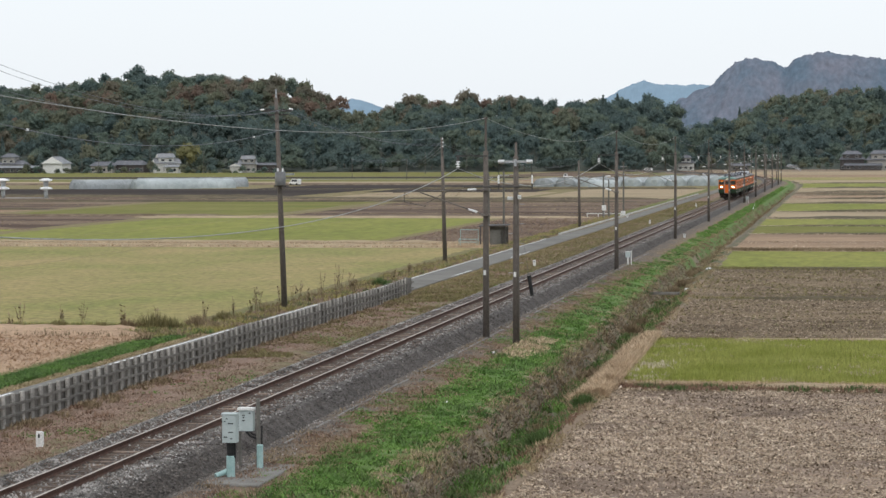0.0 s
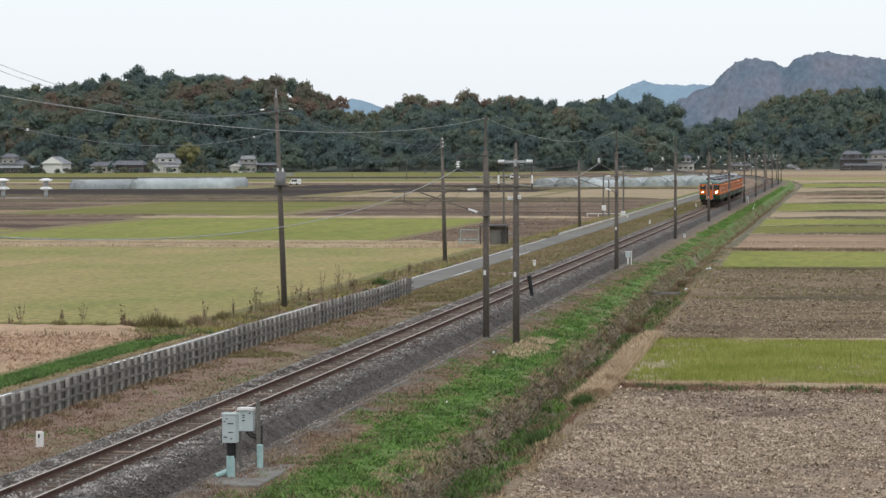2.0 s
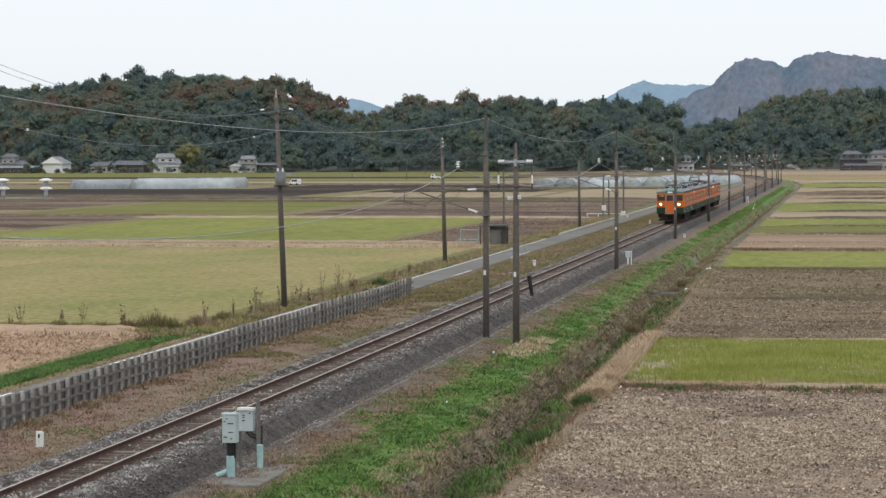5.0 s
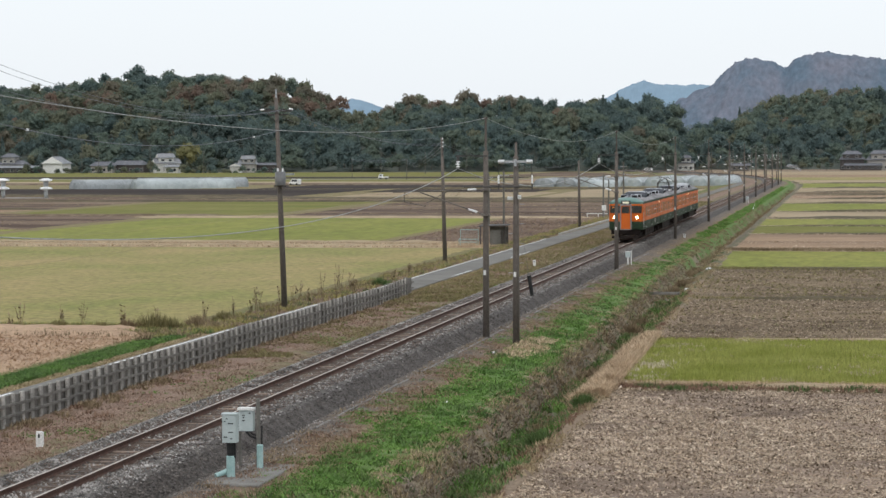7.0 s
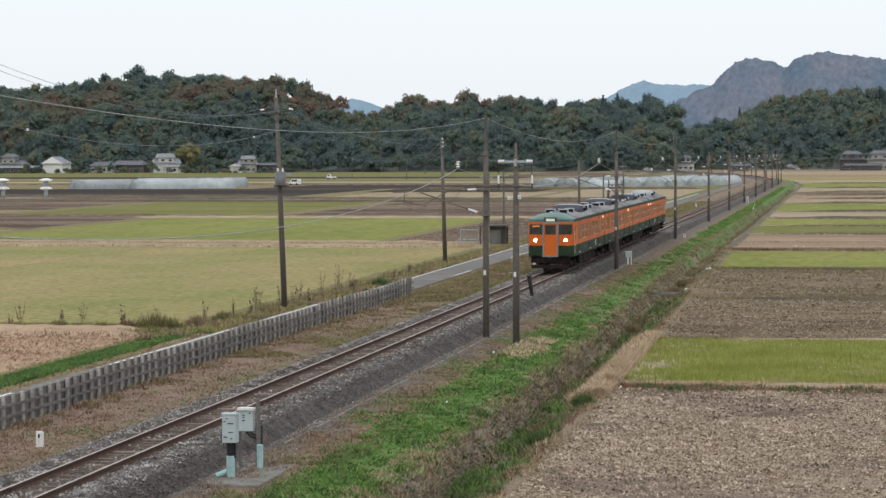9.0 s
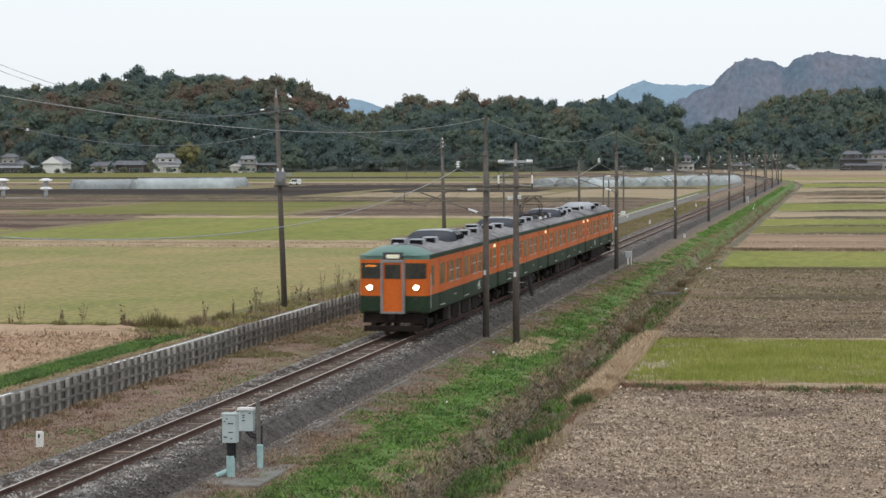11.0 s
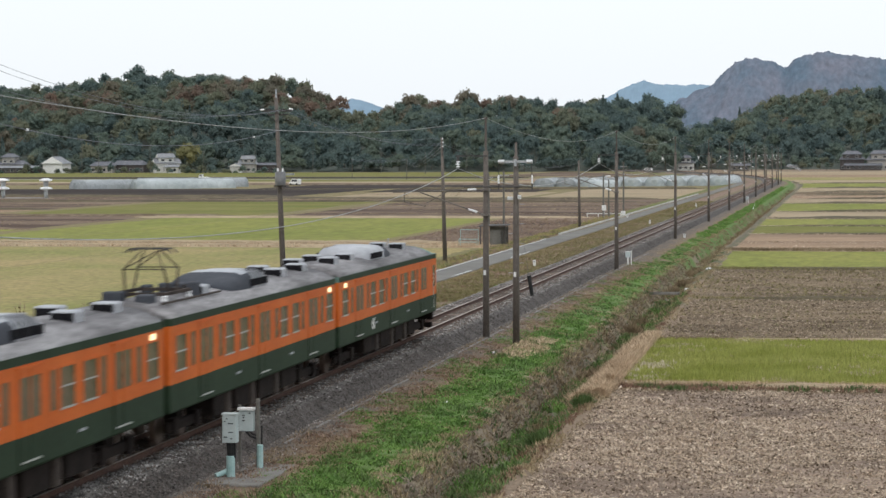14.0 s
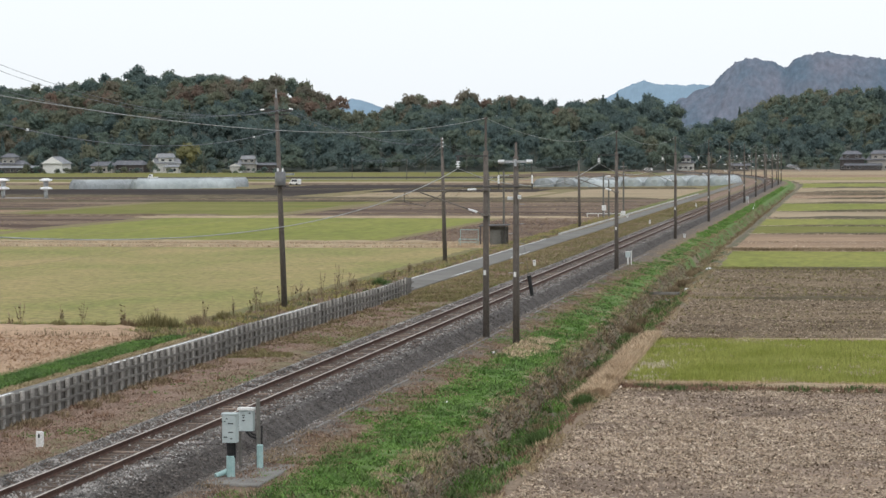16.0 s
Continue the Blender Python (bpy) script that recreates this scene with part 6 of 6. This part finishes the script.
# crushed stone on the ballast
n = 60000
sy = -6 + 220 * rng.uniform(0, 1, n) ** 2.1
sx = rng.uniform(-2.6, 2.6, n)
keep = (np.abs(sx) > .70) | (rng.random(n) < .25)
sx, sy = sx[keep], sy[keep]
sz = np.interp(sx, [-2.6, -2.5, -1.75, -1.45, -.75, .75, 1.45, 1.72, 2.42, 2.6], [-.62, -.60, -.20, -.13, -.17, -.17, -.13, -.20, -.62, -.64])
oct_ = np.array([[1, 0, 0], [-1, 0, 0], [0, 1, 0], [0, -1, 0], [0, 0, 1], [0, 0, -1]], float)
of = np.array([[0, 2, 4], [2, 1, 4], [1, 3, 4], [3, 0, 4]])
m_ = len(sx)
v = oct_[None] * rng.uniform(.018, .046, (m_, 1, 1)) * rng.uniform(.6, 1.3, (m_, 6, 1)) + rng.normal(0, .008, (m_, 6, 3)) + np.stack([sx, sy, sz + .012], 1)[:, None]
# True picks the darker stone: east slope, later half the fallen ones.
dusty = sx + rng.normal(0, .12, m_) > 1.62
fallen = np.stack([2.3 + 1.3 * rng.uniform(0, 1, 9000) ** 1.6, -6 + 120 * rng.uniform(0, 1, 9000) ** 1.7], 1)
fallen = np.concatenate([fallen, ground_z(fallen[:, 0], fallen[:, 1])[:, None]], 1)
v = np.concatenate([v, oct_[None] * rng.uniform(.014, .034, (9000, 1, 1)) * rng.uniform(.6, 1.3, (9000, 6, 1)) + fallen[:, None]])
dusty = np.concatenate([dusty, rng.random(9000) < .5])
for pick, m, label in ((~dusty, "stone", "loose grey crushed stones of the ballast"), (dusty, "stone_dark", "dark crushed stones on the ballast slope")):
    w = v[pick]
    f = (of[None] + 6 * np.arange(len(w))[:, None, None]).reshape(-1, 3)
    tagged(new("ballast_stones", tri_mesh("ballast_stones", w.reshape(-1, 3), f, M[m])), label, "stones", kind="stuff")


# ---------------------------------------------------------------- tall weeds and shrubs
def weed(x, y, h, m, label):
    z = -1.15 if x < -13 else float(ground_z(x, y))
    s = Shape()
    leaves = []
    for k in range(4):
        a = random.uniform(0, 6.28)
        top = (random.uniform(.05, .3) * math.cos(a), random.uniform(.05, .3) * math.sin(a), h * random.uniform(.6, 1))
        s.rod((0, 0, 0), top, .012, .006, n=4)
        for j in range(18):
            t = random.uniform(.35, 1.05)
            b = random.uniform(0, 6.28)
            L = random.uniform(.08, .26)
            p = Vector(top) * t
            q_ = p + Vector((L * math.cos(b), L * math.sin(b), L * random.uniform(-.2, .6)))
            w = Vector((-math.sin(b), math.cos(b), 0)) * .045
            s.add([p - w, p + w, q_], [(0, 1, 2)])
    return single("tall_weed", s, M[m], label, "weed", (x, y, z - .02), "tall weeds")


for x, y, h in ((-19.5, 57.2, 1.5), (-16.9, 55.6, 1.3), (-22.3, 56, 1.4), (-13.4, 69, 1.6), (-12.9, 72, 1.4), (-12.5, 75, 1.2), (-13.2, 63, 1.3), (-12.8, 66, 1.5), (-11.9, 71, 1.2), (-11.4, 76, 1.6), (-11.0, 78, 1.9), (-11.2, 80, 1.9), (-10.9, 82, 1.4), (-11.6, 73, 1.0), (-14, 60, 1.2), (-17, 56, .9), (-20, 56, 1.2), (-22.5, 55, .9), (-12.5, 64, 1.0), (-11.3, 84, 1.1), (-15.5, 57, 1.1), (-11.0, 96, .9), (-11.5, 104, 1.0)):
    weed(x, y, h, "grass_brown", "tall withered brown weed beside the lane")


def shrub(x, y, r, m, label, n=700):
    """A bushy clump of leaning stems and small leaves."""
    z = float(ground_z(x, y)) if x > -13.5 else -1.12
    a, q = rng.uniform(0, 6.283, n), rng.uniform(0, 1, n) ** .6
    lump = 1 + .25 * np.sin(3 * a + x) + .15 * np.sin(5 * a + y)
    foot = np.stack([np.cos(a) * q * r * .8, np.sin(a) * q * r * .8, np.zeros(n)], 1)
    tip = np.stack([np.cos(a) * q * r * 1.25 * lump, np.sin(a) * q * r * 1.25 * lump, r * 1.3 * np.sqrt(1 - .8 * q * q) * rng.uniform(.35, 1.05, n)], 1) + rng.normal(0, .08 * r, (n, 3))
    b = foot + (tip - foot) * rng.uniform(0, .55, (n, 1))
    w = rng.normal(size=(n, 3))
    w /= np.linalg.norm(w, axis=1)[:, None]
    w *= .035 * r * rng.uniform(.6, 1.6, (n, 1))
    v = np.stack([b - w, b + w, tip], 1).reshape(-1, 3) + np.array([x, y, z])
    return tagged(new("shrub", tri_mesh("shrub", v, np.arange(3 * n).reshape(-1, 3), M[m])), label, "shrub", "shrubs")


for x, y, r in ((9.05, 14.5, .45), (9.3, 24.5, .4)):
    shrub(x, y, r, "grass_dark", "dark green weed bush on the ditch bank")
for x, y, r in ((8.4, 20.0, .4), (8.2, 40.0, .5), (7.6, 64.0, .6), (7.5, 70.0, .5), (7.4, 96.0, .7), (7.5, 104, .6)):
    shrub(x, y, r, "grass_brown", "withered brown bush in the ditch")
shrub(-10.8, 90, .5, "grass_dark", "low green bush beside the lane")
for x, y, r, m in ((-14.3, 55.2, .62, "olive_grass"), (-15.3, 55.6, .8, "olive_grass"), (-16.4, 55.2, .5, "grass_brown"), (-17.9, 55.3, .42, "olive_grass"), (-20.1, 55.4, .45, "olive_grass"), (-13.6, 57.5, .6, "grass_brown"), (-13.0, 60.5, .55, "olive_grass")):
    shrub(x, y, r, m, "low withered bush on the bank beside the lane")

# ---------------------------------------------------------------- small things beside the line
x, y = rng.uniform(4.3, 5.9, 5000), rng.uniform(37, 49, 5000)
keep = ((x - 5.0) / .8) ** 2 + ((y - 43) / 5) ** 2 + .7 * wave(x, y, 1.6, 3.) + rng.normal(0, .45, 5000) < .55
tufts("straw_heap", x[keep], y[keep], ground_z(x[keep], y[keep]) + .03, rng.uniform(.03, .14, keep.sum()), .022, "grass_dry", "pale cut straw lying beside the pole", 1.6, 2)
single("culvert_beam", Shape().box(-.9, 1.0, -.10, .10, -.1, .06, c=.02), M["fence_dark"], "dark concrete beam across the ditch", "beam", (7.4, 87, -.98))
pipe = Shape()
pipe.rod((0, 0, .06), (-2.0, 78, .06), .07, n=8)
single("drain_pipe", pipe, M["white"], "long pale pipe lying on the verge", "pipe", (5.4, 292, -.80))


def rock(x, y, r, z, m="white", label="small pale stone lying on the verge"):
    s = Shape()
    pts = [(random.uniform(.7, 1.1) * r * math.cos(a), random.uniform(.7, 1.1) * r * math.sin(a)) for a in np.linspace(0, 6.28, 8)[:-1]]
    s.loft([[(px_, py_, 0) for px_, py_ in pts], [(.8 * px_, .8 * py_, r * .7) for px_, py_ in pts], [(.3 * px_, .3 * py_, r * .95) for px_, py_ in pts]])
    return single("stone", s, M[m], label, "stone", (x, y, z), "stones")


rock(4.1, 38.6, .12, float(ground_z(4.1, 38.6)) - .02)
rock(8.5, 117.5, .28, -1.16)
rock(8.2, 97, .2, float(ground_z(8.2, 97)) - .02)
rock(5.2, 20.5, .10, float(ground_z(5.2, 20.5)) - .02)
rock(9.3, 21, .14, float(ground_z(9.3, 21)) - .02)
kerb = thing("kerb", (0, 0, 0), "raised pale concrete kerb along the lane", "kerb", kind="structure")
for k in range(60):
    ob = part("kerb_stone", Shape().box(-10.38, -10.27, 182 + 4 * k, 185.96 + 4 * k, -.9, -.60, c=.03), M["kerb"], kerb)
railing = thing("guard_rail", (-15.6, 259, -1.16), "low white pipe guard rail at the field's edge", "guard rail")
for k in range(4):
    part("post", Shape().rod((k * 1.5, 0, 0), (k * 1.5, 0, .62), .045, n=8), M["white"], railing)
part("pipe", Shape().rod((-.1, 0, .6), (4.6, 0, .6), .05, n=8), M["white"], railing)
for x, y, z in ((-12.6, 251.7, 1.2), (-10.5, 256.7, .3)):
    b = thing("meter_box", (x, y, -1.16), "small white box on a slim post", "box")
    part("post", Shape().box(-.04, .04, -.04, .04, 0, z + .3), M["steel"], b)
    part("box", Shape().box(-.28, .28, -.2, .1, z, z + .7, c=.03), M["white"], b)


# ---------------------------------------------------------------- what moves
def motions():
    for k, car in enumerate(cars):
        turn = 180 if k == 3 else 0
        # the driver eases off while passing
        gain = [float(np.interp(t, (0, 5, 8, 11, 12, 13, 14, 16), (0, 0, .45, 1.0, .8, .1, -.4, -.4))) for t in range(17)]
        walk(car, [(t, pose(0, 9.8 + 20 * k + 26.2 * (12.5 - t) - gain[t], 0, 0, 0, turn)) for t in range(17)])
    walk(moving_car, [(t, pose(-73.5 - 9.2 * t, 740, -1.02, 0, 0, 180)) for t in range(0, 17, 2)])


motions()
